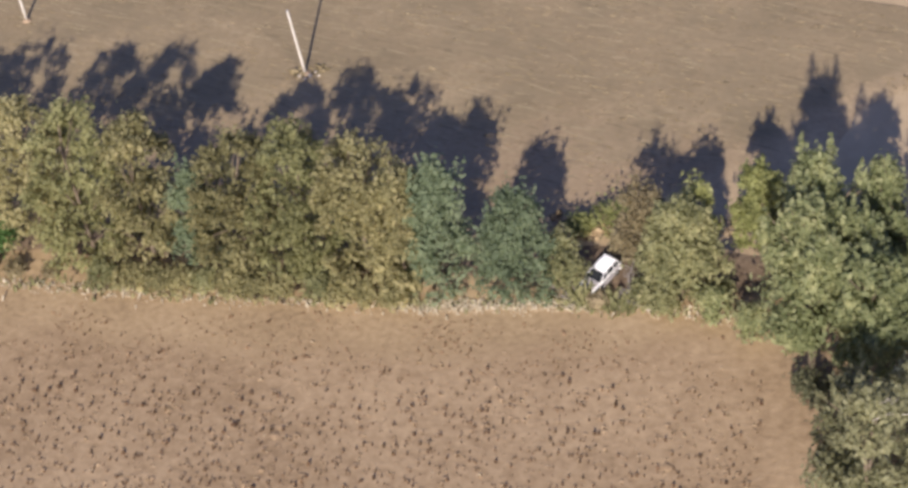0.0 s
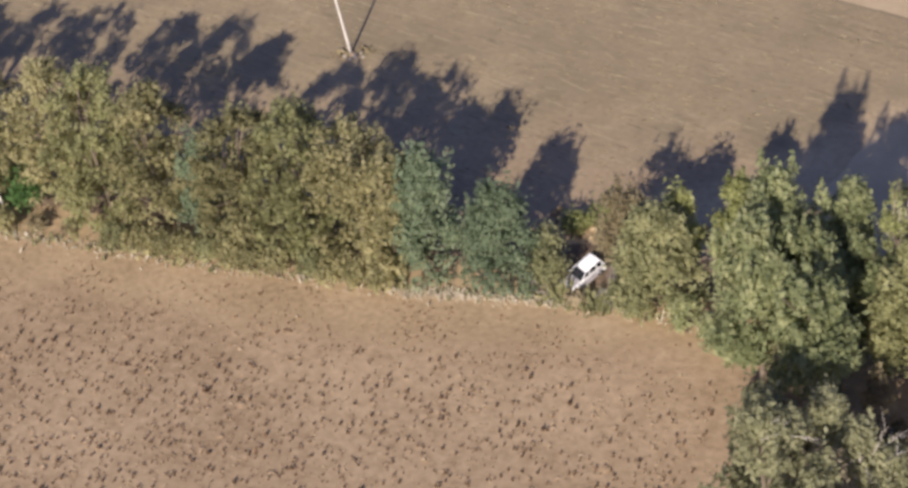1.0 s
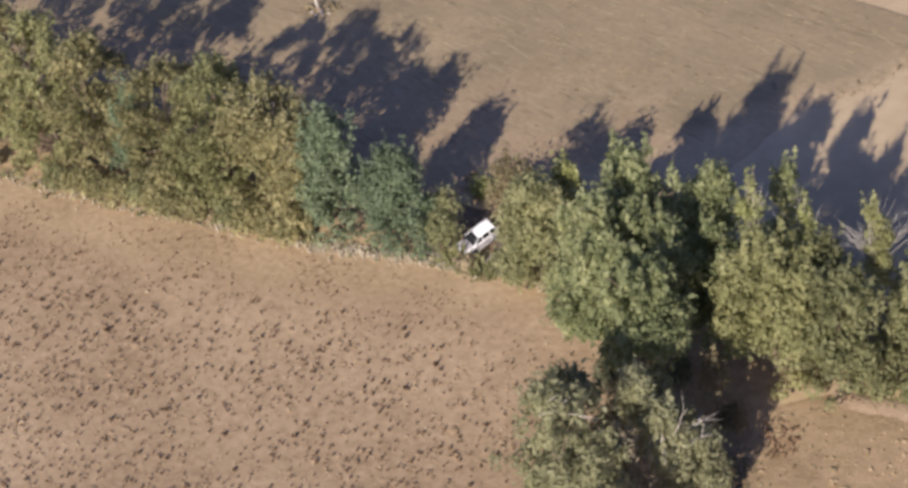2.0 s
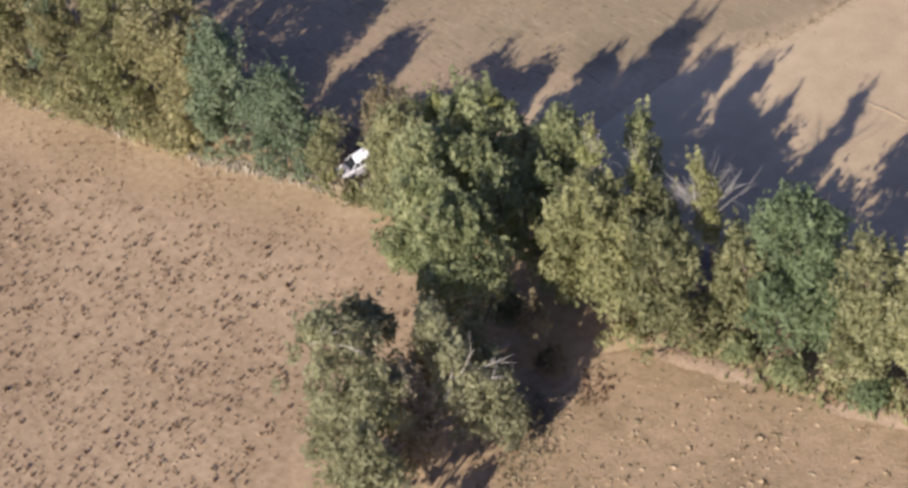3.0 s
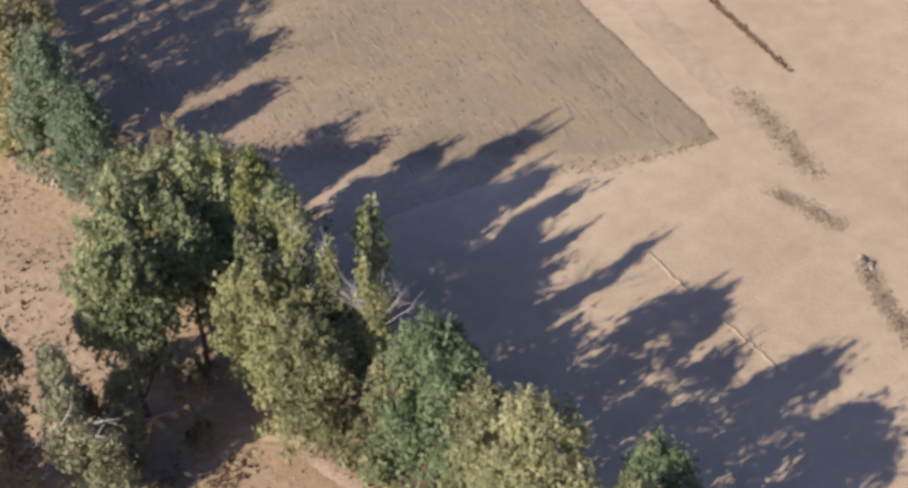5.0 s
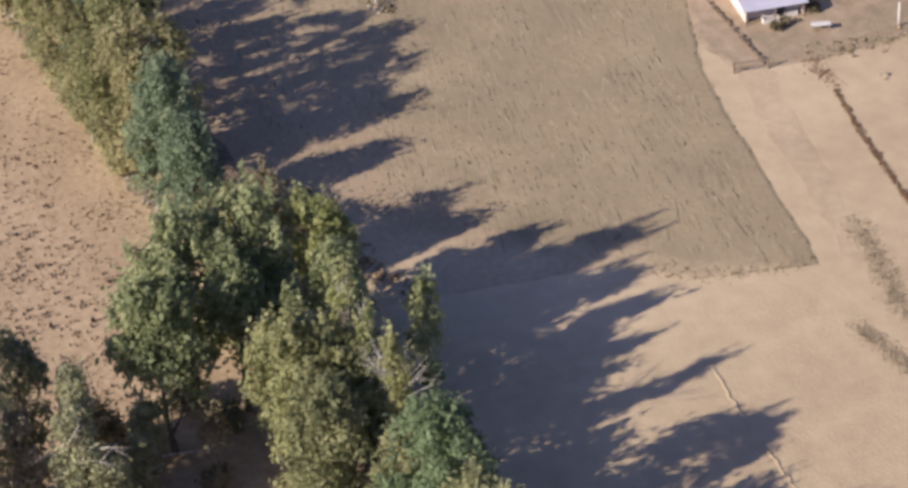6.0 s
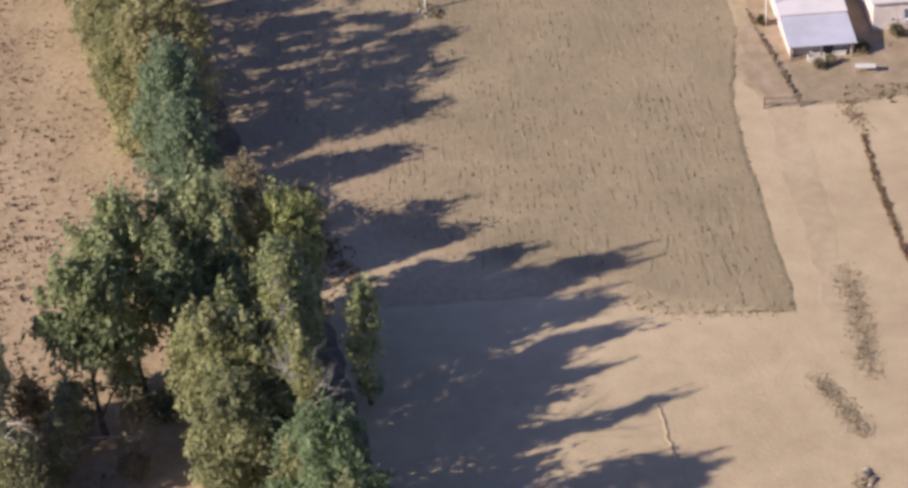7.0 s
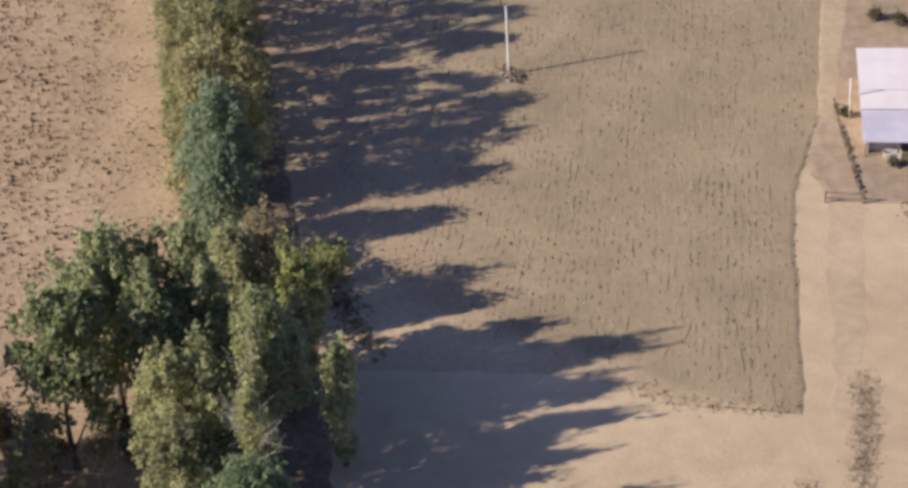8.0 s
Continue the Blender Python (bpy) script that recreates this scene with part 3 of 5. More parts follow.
tree(56.4, -53.0, 14.4, 3.4, 3.0, 2.0, GREY, "grey-green tree standing against a taller one", 169, 20, 1.2, 2900, 0.40, group=CORNER, spires=7, gaps=0.1)
tree(60.2, -49.8, 13.6, 1.9, 1.8, 4.0, SUNLIT_GREY, "thin bare-stemmed tree with a small grey-green top", 171, 16, 0.9, 2000, 0.34, group=CORNER, spires=3, thick=0.07)
tree(63.1, -51.0, 12.0, 2.7, 2.4, 2.0, SUNLIT_GREY, "thin grey-green tree with bare lower branches", 143, 24, 1.0, 2900, 0.36, group=CORNER, spires=3, thick=0.09,
     dead=[((0.0, -0.6, 9.4), (0.3, -0.2, 0.4), 2.6, 4, 0.6, 0.05)])
tree(64.8, -49.4, 8.4, 2.5, 2.2, 1.0, SUNLIT_GREY, "low grey-green tree among bare dead branches", 167, 20, 0.9, 2400, 0.34, group=CORNER, spires=2, thick=0.09,
     dead=[((-1.4, -1.2, 8.2), (0.7, 0.5, 0.0), 4.2, 2, 0.10, 0.07), ((-2.6, -2.0, 8.6), (0.7, 0.6, 0.1), 3.0, 2, 0.2, 0.06), ((-2.6, -2.4, 7.8), (0.3, -0.4, -0.6), 2.6, 2, 0.3, 0.055)])
tree(58.8, -44.6, 7.4, 1.7, 1.6, 1.5, SUNLIT_GREY, "dusty twiggy sapling under the corner trees", 180, 12, 0.85, 1100, 0.36, group=CORNER, spires=4, thick=0.06)
tree(61.6, -45.8, 6.2, 1.6, 1.5, 1.0, SUNLIT_GREY, "dusty twiggy sapling at the shade's edge", 181, 10, 0.8, 900, 0.34, group=CORNER, spires=4, thick=0.06)
tree(56.4, -47.2, 7.0, 1.6, 1.6, 1.5, TAN, "half-withered sapling under the corner trees", 182, 10, 0.85, 900, 0.36, group=CORNER, spires=3, thick=0.06)
tree(61.4, -40.2, 6.6, 1.5, 1.4, 2.0, TAN, "slender sapling in the shade of the corner trees", 172, 9, 0.8, 700, 0.34, group=CORNER, spires=3, thick=0.06)
EAST = "trees of the eastern hedge"
tree(63.6, -33.8, 14.0, 5.0, 4.8, 1.0, OLIVEGREEN, "broad olive-green hedge tree above the meadow bank", 150, 56, 1.2, 9000, 0.42, group=EAST, skirt=8, spires=7, gaps=-0.12)
tree(69.8, -34.0, 12.2, 4.0, 3.8, 0.6, MIXED, "olive-green hedge tree above the meadow bank", 151, 44, 1.15, 6600, 0.40, group=EAST, skirt=10, spires=10, gaps=-0.12)
tree(58.2, -31.8, 11.8, 3.0, 3.0, 1.0, GREEN, "green tree filling the hedge beside the corner", 174, 34, 1.15, 5000, 0.42, group=EAST, skirt=6, spires=8, gaps=-0.1)
tree(66.4, -29.6, 11.0, 3.2, 2.6, 0.8, MIXED, "low olive-green tree inside the hedge", 175, 30, 1.1, 4600, 0.40, group=EAST, skirt=8, spires=6, gaps=-0.1)
tree(73.0, -28.6, 8.6, 2.8, 2.8, 0.4, MIXED, "low shaded green tree inside the hedge", 176, 24, 1.1, 3600, 0.40, group=EAST, skirt=8, spires=4)
tree(60.0, -28.4, 14.6, 1.6, 1.7, 7.0, YELLOW, "thin yellow-green tree with bare bleached twigs", 152, 12, 0.7, 600, 0.34, group=EAST, spires=5,
     dead=[((0, 0, 8.6), (0.1, 0, 1), 5.4, 5, 0.22, 0.03), ((0, 0, 11.0), (0.2, -0.1, 0.8), 2.8, 6, 0.5, 0.025)])
tree(56.2, -27.6, 13.8, 2.8, 2.8, 1.5, GREEN, "upright green tree inside the hedge", 164, 26, 1.0, 3600, 0.38, group=EAST, spires=9)
tree(60.2, -22.0, 11.0, 2.0, 1.8, 0.8, GREEN, "slim pale-green tree standing clear of the hedge", 153, 18, 0.9, 2600, 0.36, group=EAST)
tree(70.4, -28.8, 14.6, 1.35, 1.35, 5.5, VASE, "vase-shaped yellow-green tree with bare bleached twigs fanning out", 154, 24, 0.62, 3000, 0.28, group=EAST, thick=0.12, spires=8, cone=-0.5,
     dead=[((0, 0, 9.0), (0.0, 0, 1), 6.4, 8, 0.14, 0.03), ((0.2, 0.1, 9.4), (0.5, 0.3, 0.9), 5.0, 6, 0.16, 0.027), ((-0.2, -0.1, 9.4), (-0.5, -0.3, 0.9), 5.0, 6, 0.16, 0.027)])
tree(64.6, -28.4, 12.6, 1.9, 1.9, 1.5, YELLOW, "narrow yellow-green tree with bare twigs on top", 155, 18, 0.8, 2400, 0.32, group=EAST,
     dead=[((0, 0, 10.6), (0, 0, 1), 3.6, 7, 0.26, 0.03), ((0, 0, 10.0), (-0.5, -0.3, 0.9), 3.2, 4, 0.25, 0.028)])
tree(79.0, -29.4, 14.4, 4.8, 4.8, 0.4, BLUE, "large blue-green hedge tree above the bank", 156, 50, 1.25, 8200, 0.42, group=EAST, skirt=16, spires=12)
tree(74.6, -30.6, 9.0, 2.8, 3.2, 0.4, MIXED, "low olive-green hedge tree above the bank", 163, 24, 1.0, 3200, 0.38, group=EAST, skirt=10)
tree(85.2, -30.0, 12.2, 3.8, 4.2, 0.4, MIXED, "bushy olive-green hedge tree above the bank", 157, 36, 1.15, 5600, 0.40, group=EAST, skirt=14, spires=10)
tree(91.0, -29.8, 15.0, 4.8, 4.6, 0.4, MIXED, "olive-green hedge tree with a pale dead limb", 158, 48, 1.25, 7600, 0.42, group=EAST, skirt=14, spires=12,
     dead=[((-3.0, 3.6, 8.6), (0.1, 0.2, 1), 2.6, 3, 0.5, 0.07)])
tree(96.8, -24.4, 11.4, 3.8, 3.6, 0.4, BLUE, "rounded blue-green tree at the hedge's edge", 159, 36, 1.1, 5600, 0.40, group=EAST, skirt=10)
tree(100.5, -29.5, 13.0, 4.4, 4.2, 0.4, MIXED, "leafy olive-green tree of the far hedge", 160, 38, 1.25, 5000, 0.44, group=EAST, skirt=10)
tree(108.5, -28.0, 13.5, 4.8, 4.4, 0.4, BLUE, "leafy blue-green tree of the far hedge", 161, 40, 1.3, 5000, 0.44, group=EAST, skirt=10)
tree(117.5, -29.0, 13.0, 4.8, 4.4, 0.4, MIXED, "leafy olive-green tree of the far hedge", 162, 40, 1.3, 5000, 0.44, group=EAST, skirt=10)

# undergrowth at the hedge foot
SHRUBS = "shrubs at the hedge foot"
CAR_SHRUBS = [
        (31.2, -29.6, 4.6, 1.8, MIXED, "low olive shrub beside the wrecked car"), (30.0, -27.0, 5.2, 2.0, MIXED, "leafy shrub behind the wrecked car"),
        (37.4, -29.8, 2.6, 1.3, MIXED, "green shrub beside the wrecked car"), (33.6, -30.6, 0.9, 1.1, WEED, "low flattened weeds before the car"), (36.9, -26.2, 3.4, 1.5, MIXED, "leafy shrub pressed against the wrecked car"), (34.9, -24.4, 3.6, 1.5, TAN, "withered shrub behind the wrecked car"),
        (-19.8, -29.0, 4.4, 2.2, VIVID, "bright green shrub at the hedge foot"), (-23.6, -31.0, 3.4, 1.8, VIVID, "bright green shrub at the hedge foot"),
        (-17.6, -31.4, 0.9, 1.0, TAN, "withered low shrub on bare soil"), (-14.2, -31.2, 0.7, 0.8, TAN, "withered low shrub on bare soil"),
        (39.0, -31.0, 3.2, 1.7, MIXED, "green shrub at the hedge foot"), (43.6, -31.8, 3.6, 1.9, GREEN, "green shrub at the field corner"),
        (46.6, -34.0, 4.2, 2.0, GREEN, "green shrub at the field corner")]
MEADOW_SHRUBS = [
        # the two thickets take leaves darkened for shade
        (52.0, -39.6, 2.6, 1.8, SHADELEAF, "thicket with shade in its leaf colour under the corner trees"), (56.4, -37.6, 2.4, 1.8, SHADELEAF, "thicket with shade in its leaf colour under the corner trees"),
        (65.5, -34.6, 1.8, 1.3, TAN, "withered brown shrub at the end of the bank"), (67.2, -34.2, 1.5, 1.0, TAN, "withered brown shrub at the end of the bank"),
        (55.0, -46.6, 3.0, 1.7, TAN, "withered tan shrub under the corner trees"),
        (56.5, -44.0, 2.8, 1.6, TAN, "withered tan shrub under the corner trees"), (63.0, -41.0, 2.4, 1.4, TAN, "withered tan shrub at the shade's edge"),
        (61.6, -47.0, 2.8, 1.8, GREY, "dusty grey-green shrub at the shade's edge"),
        (75.2, -33.4, 2.2, 1.6, GREEN, "green shrub on the meadow bank"), (80.0, -34.0, 2.2, 1.6, GREEN, "green shrub on the meadow bank"),
        (86.5, -33.4, 2.4, 1.7, BLUE, "green shrub on the meadow bank"), (94.0, -32.4, 2.6, 1.8, BLUE, "green shrub on the meadow bank"),
        (33.6, -20.2, 2.2, 2.9, YELLOW, "pale yellow grassy shrub beside the stubble"), (30.6, -21.2, 1.4, 1.5, YELLOW, "pale yellow grassy shrub beside the stubble")]
for k, (x, y, h, r, mat, label) in enumerate(CAR_SHRUBS + MEADOW_SHRUBS):
    shrub(x, y, h, r, mat, label, 300 + k, group=SHRUBS)
rng = np.random.default_rng(77)
for k, x in enumerate(np.arange(-64, 18.5, 2.3)):
    if -18.5 < x < -10.5:
        continue
    shrub(x + rng.normal(0, 0.4), -32.3 + rng.normal(0, 0.35), rng.uniform(1.8, 3.4), rng.uniform(1.3, 1.9), OLIVE if k % 4 else MIXED, "olive scrub at the hedge foot", 500 + k, 800, group="scrub along the hedge foot")


# ---- grasses, stalks and weeds ----
BLADES = [(-0.5, 0, 0), (0.5, 0, 0), (0.18, 0.1, 1), (-0.3, -0.12, 0.85), (0.06, -0.5, 0), (-0.06, 0.5, 0), (0.12, 0.2, 0.92), (-0.1, -0.32, 0.8)]
BLADE_FACES = [(0, 1, 2, 3), (4, 5, 6, 7)]
CLOD = [(-0.5, -0.4, 0), (0.5, -0.5, 0), (0.45, 0.5, 0), (-0.5, 0.45, 0), (-0.2, -0.12, 0.8), (0.28, -0.2, 0.62), (0.15, 0.22, 1.0), (-0.25, 0.2, 0.7)]
CLOD_FACES = [(0, 1, 5, 4), (1, 2, 6, 5), (2, 3, 7, 6), (3, 0, 4, 7), (4, 5, 6, 7)]


def stuff(name, template, faces, xyz, scale, mat, label, category, rng, tilt=0.25, turn=None):
    xyz = np.asarray(xyz, float)
    me = many(name, template, faces, poses(xyz, rng.uniform(0, 6.28, len(xyz)) if turn is None else rng.normal(turn, 0.12, len(xyz)), scale, tilt, rng), mat)
    return tagged(new(name, me), label, category, kind="stuff")


def inside(xy, corners):
    x, y = xy[:, 0], xy[:, 1]
    ok = np.zeros(len(xy), bool)
    for (ax, ay), (bx, by) in zip(corners, corners[1:] + corners[:1]):
        cross = ((ay > y) != (by > y)) & (x < (bx - ax) * (y - ay) / ((by - ay) or 1e-9) + ax)
        ok ^= cross
    return ok


def sizes(n, wide, tall, rng, spread=0.35):
    s = np.exp(rng.normal(0, spread, n))
    w = wide * s * rng.uniform(0.75, 1.3, n)
    return np.c_[w, w * rng.uniform(0.7, 1.3, n), tall * s]


rng = np.random.default_rng(11)
# dark stalks left on the harvested field, patchy, thinner towards the margin
xy = np.c_[rng.uniform(-60, 50, 26000), rng.uniform(-80, -37.2, 26000)]
xy[:, 1] = np.round(xy[:, 1] / 0.8) * 0.8 + rng.normal(0, 0.16, len(xy))
patchy = np.array([noise.noise((x * 0.09, y * 0.13, 0.0)) + 0.5 * noise.noise((x * 0.35, y * 0.4, 5.0)) for x, y in xy])
edge = np.clip((-38.6 - xy[:, 1] + 0.055 * np.maximum(xy[:, 0] - 15, 0) * 2.0) / 7.0, 0, 1)
keep = (rng.uniform(0, 1, len(xy)) < 0.33 * edge * np.clip(0.85 + 0.6 * patchy, 0.25, 1.35)) & inside(xy, [(-60, -37), (20, -36.8), (30, -35), (41, -33), (47.5, -33.5), (50, -55), (52, -80), (-60, -80)])
spot = xy[keep]
stuff("field_stalks", BLADES, BLADE_FACES, np.c_[spot, np.full(len(spot), 0.06)], sizes(len(spot), 0.15, 0.23, rng, 0.28), DARKSTALK, "dark dry broken stalks scattered over the field", "stalks", rng, 0.22)
pick = spot[rng.uniform(0, 1, len(spot)) < 0.3] + rng.normal(0, 0.25, 2)
stuff("field_clods", CLOD, CLOD_FACES, np.c_[pick, np.full(len(pick), 0.12)], sizes(len(pick), 0.30, 0.07, rng, 0.25), FIELD, "brown clods of earth on the field", "clods", rng, 0.2)
more = np.c_[rng.uniform(-50, 49, 5000), rng.uniform(-70, -37, 5000)]
more = more[inside(more, [(-50, -37.5), (20, -37.2), (30, -35.3), (41, -33), (47.5, -33.5), (50, -55), (51, -70), (-50, -70)])]
stuff("field_straw", BLADES, BLADE_FACES, np.c_[more, np.full(len(more), 0.12)], sizes(len(more), 0.20, 0.04, rng), DRYGRASS, "pale chopped straw lying on the field", "straw", rng, 0.8)

# trampled dry stems on the field's margin
worn = np.c_[rng.uniform(-70, 46, 6500), rng.uniform(-41.5, -33.2, 6500)]
worn = worn[(rng.uniform(0, 1, 6500) < [0.30 + 0.9 * noise.noise((x * 0.16, y * 0.3, 4.0)) for x, y in worn]) & inside(worn, [(-70, -42), (20, -42), (46, -36), (46, -33.2), (20, -33.4), (-70, -34)])]
stuff("margin_stems", BLADES, BLADE_FACES, np.c_[worn, np.full(len(worn), 0.06)], sizes(len(worn), 0.16, 0.09, rng), STALK, "trampled brown stems on the field margin", "stems", rng, 0.6)

# straw grass along the hedge foot
x = np.r_[rng.uniform(-70, 47, 2200), rng.uniform(17, 33, 1000)]
foot = np.interp(x, [-70, -20, 0, 20, 28, 36, 47], [-33.4, -33.4, -33.4, -32.6, -31.4, -31.0, -31.4])
y = foot + rng.normal(0.5, 0.5, len(x))
stuff("hedge_grass", BLADES, BLADE_FACES, np.c_[x, y, np.full(len(x), 0.05)], sizes(len(x), 0.10, 0.24, rng), PALEGRASS, "tall bleached grass along the hedge foot", "grass", rng, 0.35)
x = rng.uniform(-70, 47, 900)
y = np.interp(x, [-70, 0, 20, 28, 36, 47], [-33.2, -33.1, -32.4, -31.2, -30.8, -31.2]) + rng.normal(0.5, 0.5, len(x))
stuff("hedge_weeds", BLADES, BLADE_FACES, np.c_[x, y, np.full(len(x), 0.05)], sizes(len(x), 0.16, 0.4, rng), MIXED, "dark green weeds among the margin grass", "weeds", rng, 0.35)

# short stubble in drill rows
row = Vector((-0.972, 0.235, 0)).normalized()
n = 42000
along, across = rng.uniform(-110, 12, n), np.round(rng.uniform(-60, 62, n) / 0.62) * 0.62 + rng.normal(0, 0.07, n)
xy = np.c_[60.3 - row.x * along, 13.1 - row.y * along] - np.c_[row.y * across, -row.x * across] * -1
patchy = np.array([noise.noise((x * 0.05 + 3.0, y * 0.3, 2.0)) for x, y in xy])
ok = inside(xy, [(60.0, 12.9), (38.9, 17.7), (27.5, 20.6), (14.6, 26.4), (-9.1, 33.4), (-60, 47), (-60, -21), (45, -19), (51.3, -2), (56.5, 3.3)]) & (rng.uniform(0, 1, n) < 0.32 + 0.6 * patchy)
ok &= 0.7 * (xy[:, 0] - xy[:, 1]) + rng.normal(0, 1.6, n) < 36.0
tuft = xy[ok]
half = rng.uniform(0, 1, len(tuft)) < 0.55
for name, part_of, mat, label in (("stubble", tuft[half], STRAWROW, "cut straw stubble in drill rows"), ("stubble_weeds", tuft[~half], WEED, "grey-green regrowth between stubble rows")):
    stuff(name, BLADES, BLADE_FACES, np.c_[part_of, np.full(len(part_of), 0.05)], sizes(len(part_of), 0.26, 0.028, rng, 0.25) * np.array([2.6, 0.6, 1.0]), mat, label, "stubble", rng, 0.15, radians(-13.6))

# broken drill marks along the stubble rows
# the dark quarter paints the shade in the rows' relief
n = 5200
along, across = rng.uniform(-105, 0, n), np.round(rng.uniform(-45, 58, n) / 0.62) * 0.62 + rng.normal(0, 0.05, n)
xy = np.c_[60.3 - row.x * along, 13.1 - row.y * along] - np.c_[row.y * across, -row.x * across] * -1
xy = xy[inside(xy, [(58.0, 12.0), (38.9, 16.7), (27.5, 19.6), (14.6, 25.4), (-9.1, 32.4), (-60, 46), (-60, -19), (44, -18), (50.3, -2), (55.5, 3.3)])]
xy = xy[0.7 * (xy[:, 0] - xy[:, 1]) + rng.normal(0, 1.6, len(xy)) < 34.5]
cut = len(xy) // 4
for name, part_of, mat, label in (("stubble_ruts", xy[:cut], RUT, "broken ruts darkened as relief shade between the stubble rows"), ("stubble_straw", xy[cut:], STRAWROW, "pale straw left in streaks on the stubble")):
    m = len(part_of)
    stuff(name, CLOD, CLOD_FACES, np.c_[part_of, np.full(m, 0.045)], np.c_[np.clip(np.exp(rng.normal(0.45, 0.6, m)), 0.4, 4.5), rng.uniform(0.06, 0.12, m), rng.uniform(0.02, 0.045, m)],
          mat, label, "stubble", rng, 0.02, radians(-13.6))

# sparse meadow grass
xy = np.c_[rng.uniform(63, 130, 9000), rng.uniform(-75, -34.5, 9000)]
ok = inside(xy, [(64.8, -39), (69, -36), (82, -36), (97, -34), (130, -32), (130, -75), (69, -75), (66.5, -60)]) & (rng.uniform(0, 1, 9000) < np.array([0.5 + 0.8 * noise.noise((x * 0.12, y * 0.12, 9.0)) for x, y in xy]))
xy = xy[ok]
half = rng.uniform(0, 1, len(xy)) < 0.6
for name, part_of, mat, label in (("meadow_grass", xy[half], DRYGRASS, "sparse dry meadow grass tufts"), ("meadow_weeds", xy[~half], WEED, "low grey-green meadow weeds")):
    stuff(name, BLADES, BLADE_FACES, np.c_[part_of, np.full(len(part_of), 0.05)], sizes(len(part_of), 0.36, 0.10, rng), mat, label, "grass", rng, 0.4)


def weed_strip(label, line, width, count, tall, seed, mat=WEED, wide=0.28):
    r = np.random.default_rng(seed)
    pts = np.array(line, float)
    seg = np.r_[0, np.cumsum(np.linalg.norm(np.diff(pts, axis=0), axis=1))]
    u = r.uniform(0, seg[-1], count)
    u += 0.22 * np.sin(u * 2.1 + seed) + 0.10 * np.sin(u * 5.3)
    c = np.c_[np.interp(u, seg, pts[:, 0]), np.interp(u, seg, pts[:, 1])] + r.normal(0, width, (count, 2))
    return stuff("weed_strip", BLADES, BLADE_FACES, np.c_[c, np.full(count, 0.02)], sizes(count, wide, tall, r, 0.45), mat, label, "weeds", r, 0.4)


weed_strip("dark dry weeds in a broken line across bare soil", [(37.5, 29.8), (45, 27.6), (57.5, 24.7)], 0.15, 1700, 0.06, 21, STALK, 0.11)
weed_strip("clumped dry weeds at the yard corner", [(31.6, 31.2), (34.0, 30.4), (36.5, 30.2)], 0.5, 260, 0.05, 22, STALK, 0.16)
weed_strip("low grey weeds along the track", [(56.8, 19.3), (62, 18.0), (70.6, 15.2)], 0.6, 2600, 0.025, 23, FAINT, 0.12)
weed_strip("low grey weeds on pale soil", [(69.4, 11.2), (73, 11.6), (77.0, 11.6)], 0.55, 1500, 0.025, 24, FAINT, 0.12)
# thin shadow line at the wall, made from dark weed blades
weed_strip("dark low weeds standing in for the boundary wall's shadow line", [(30.2, 26.8), (24, 27.5), (18.0, 28.3), (12, 29.2)], 0.07, 420, 0.10, 26, STALK, 0.12)
weed_strip("dry weeds along the stubble edge", [(60.4, 13.2), (39, 18.2), (27.8, 21.2), (14.8, 26.9), (-9, 34.2), (-40, 42)], 0.2, 500, 0.04, 27, WEED, 0.2)
weed_strip("dark scrubby grass along the yard road", [(31.2, 31.8), (31.6, 36.0), (32.2, 41.0), (33.0, 50)], 0.8, 1200, 0.07, 28, WEED, 0.2)
weed_strip("dry weeds around the pole foot", [(-1.2, -0.3), (0.8, 0.6), (2.0, 0.2)], 0.4, 60, 0.22, 29)
weed_strip("grey weeds running across bare soil", [(81.6, 9.6), (86, 7.4), (92, 5.0)], 0.5, 2600, 0.025, 30, FAINT, 0.12)
weed_strip("patch of low grey weeds on the meadow", [(63.6, -43.6), (65.0, -45.0), (66.0, -48.0), (66.4, -51.5)], 1.0, 1500, 0.10, 48, WEED, 0.2)
weed_strip("scattered dry weeds at the meadow's shaded edge", [(66.4, -40.2), (67.6, -42.4)], 0.9, 160, 0.16, 49, STALK, 0.2)
weed_strip("green weeds on the meadow bank", [(70, -33.6), (80, -33.9), (90, -32.6), (100, -31.0)], 0.8, 1400, 0.35, 31, MIXED, 0.16)
weed_strip("green weeds trampled around the wrecked car", [(31.0, -30.0), (33.0, -30.2), (36.5, -30.2)], 0.6, 900, 0.5, 32, MIXED, 0.13)
weed_strip("pale grass along the hedge's far side", [(28.0, -20.6), (36, -20.2), (46, -18.6)], 0.7, 500, 0.2, 33, DRYGRASS)


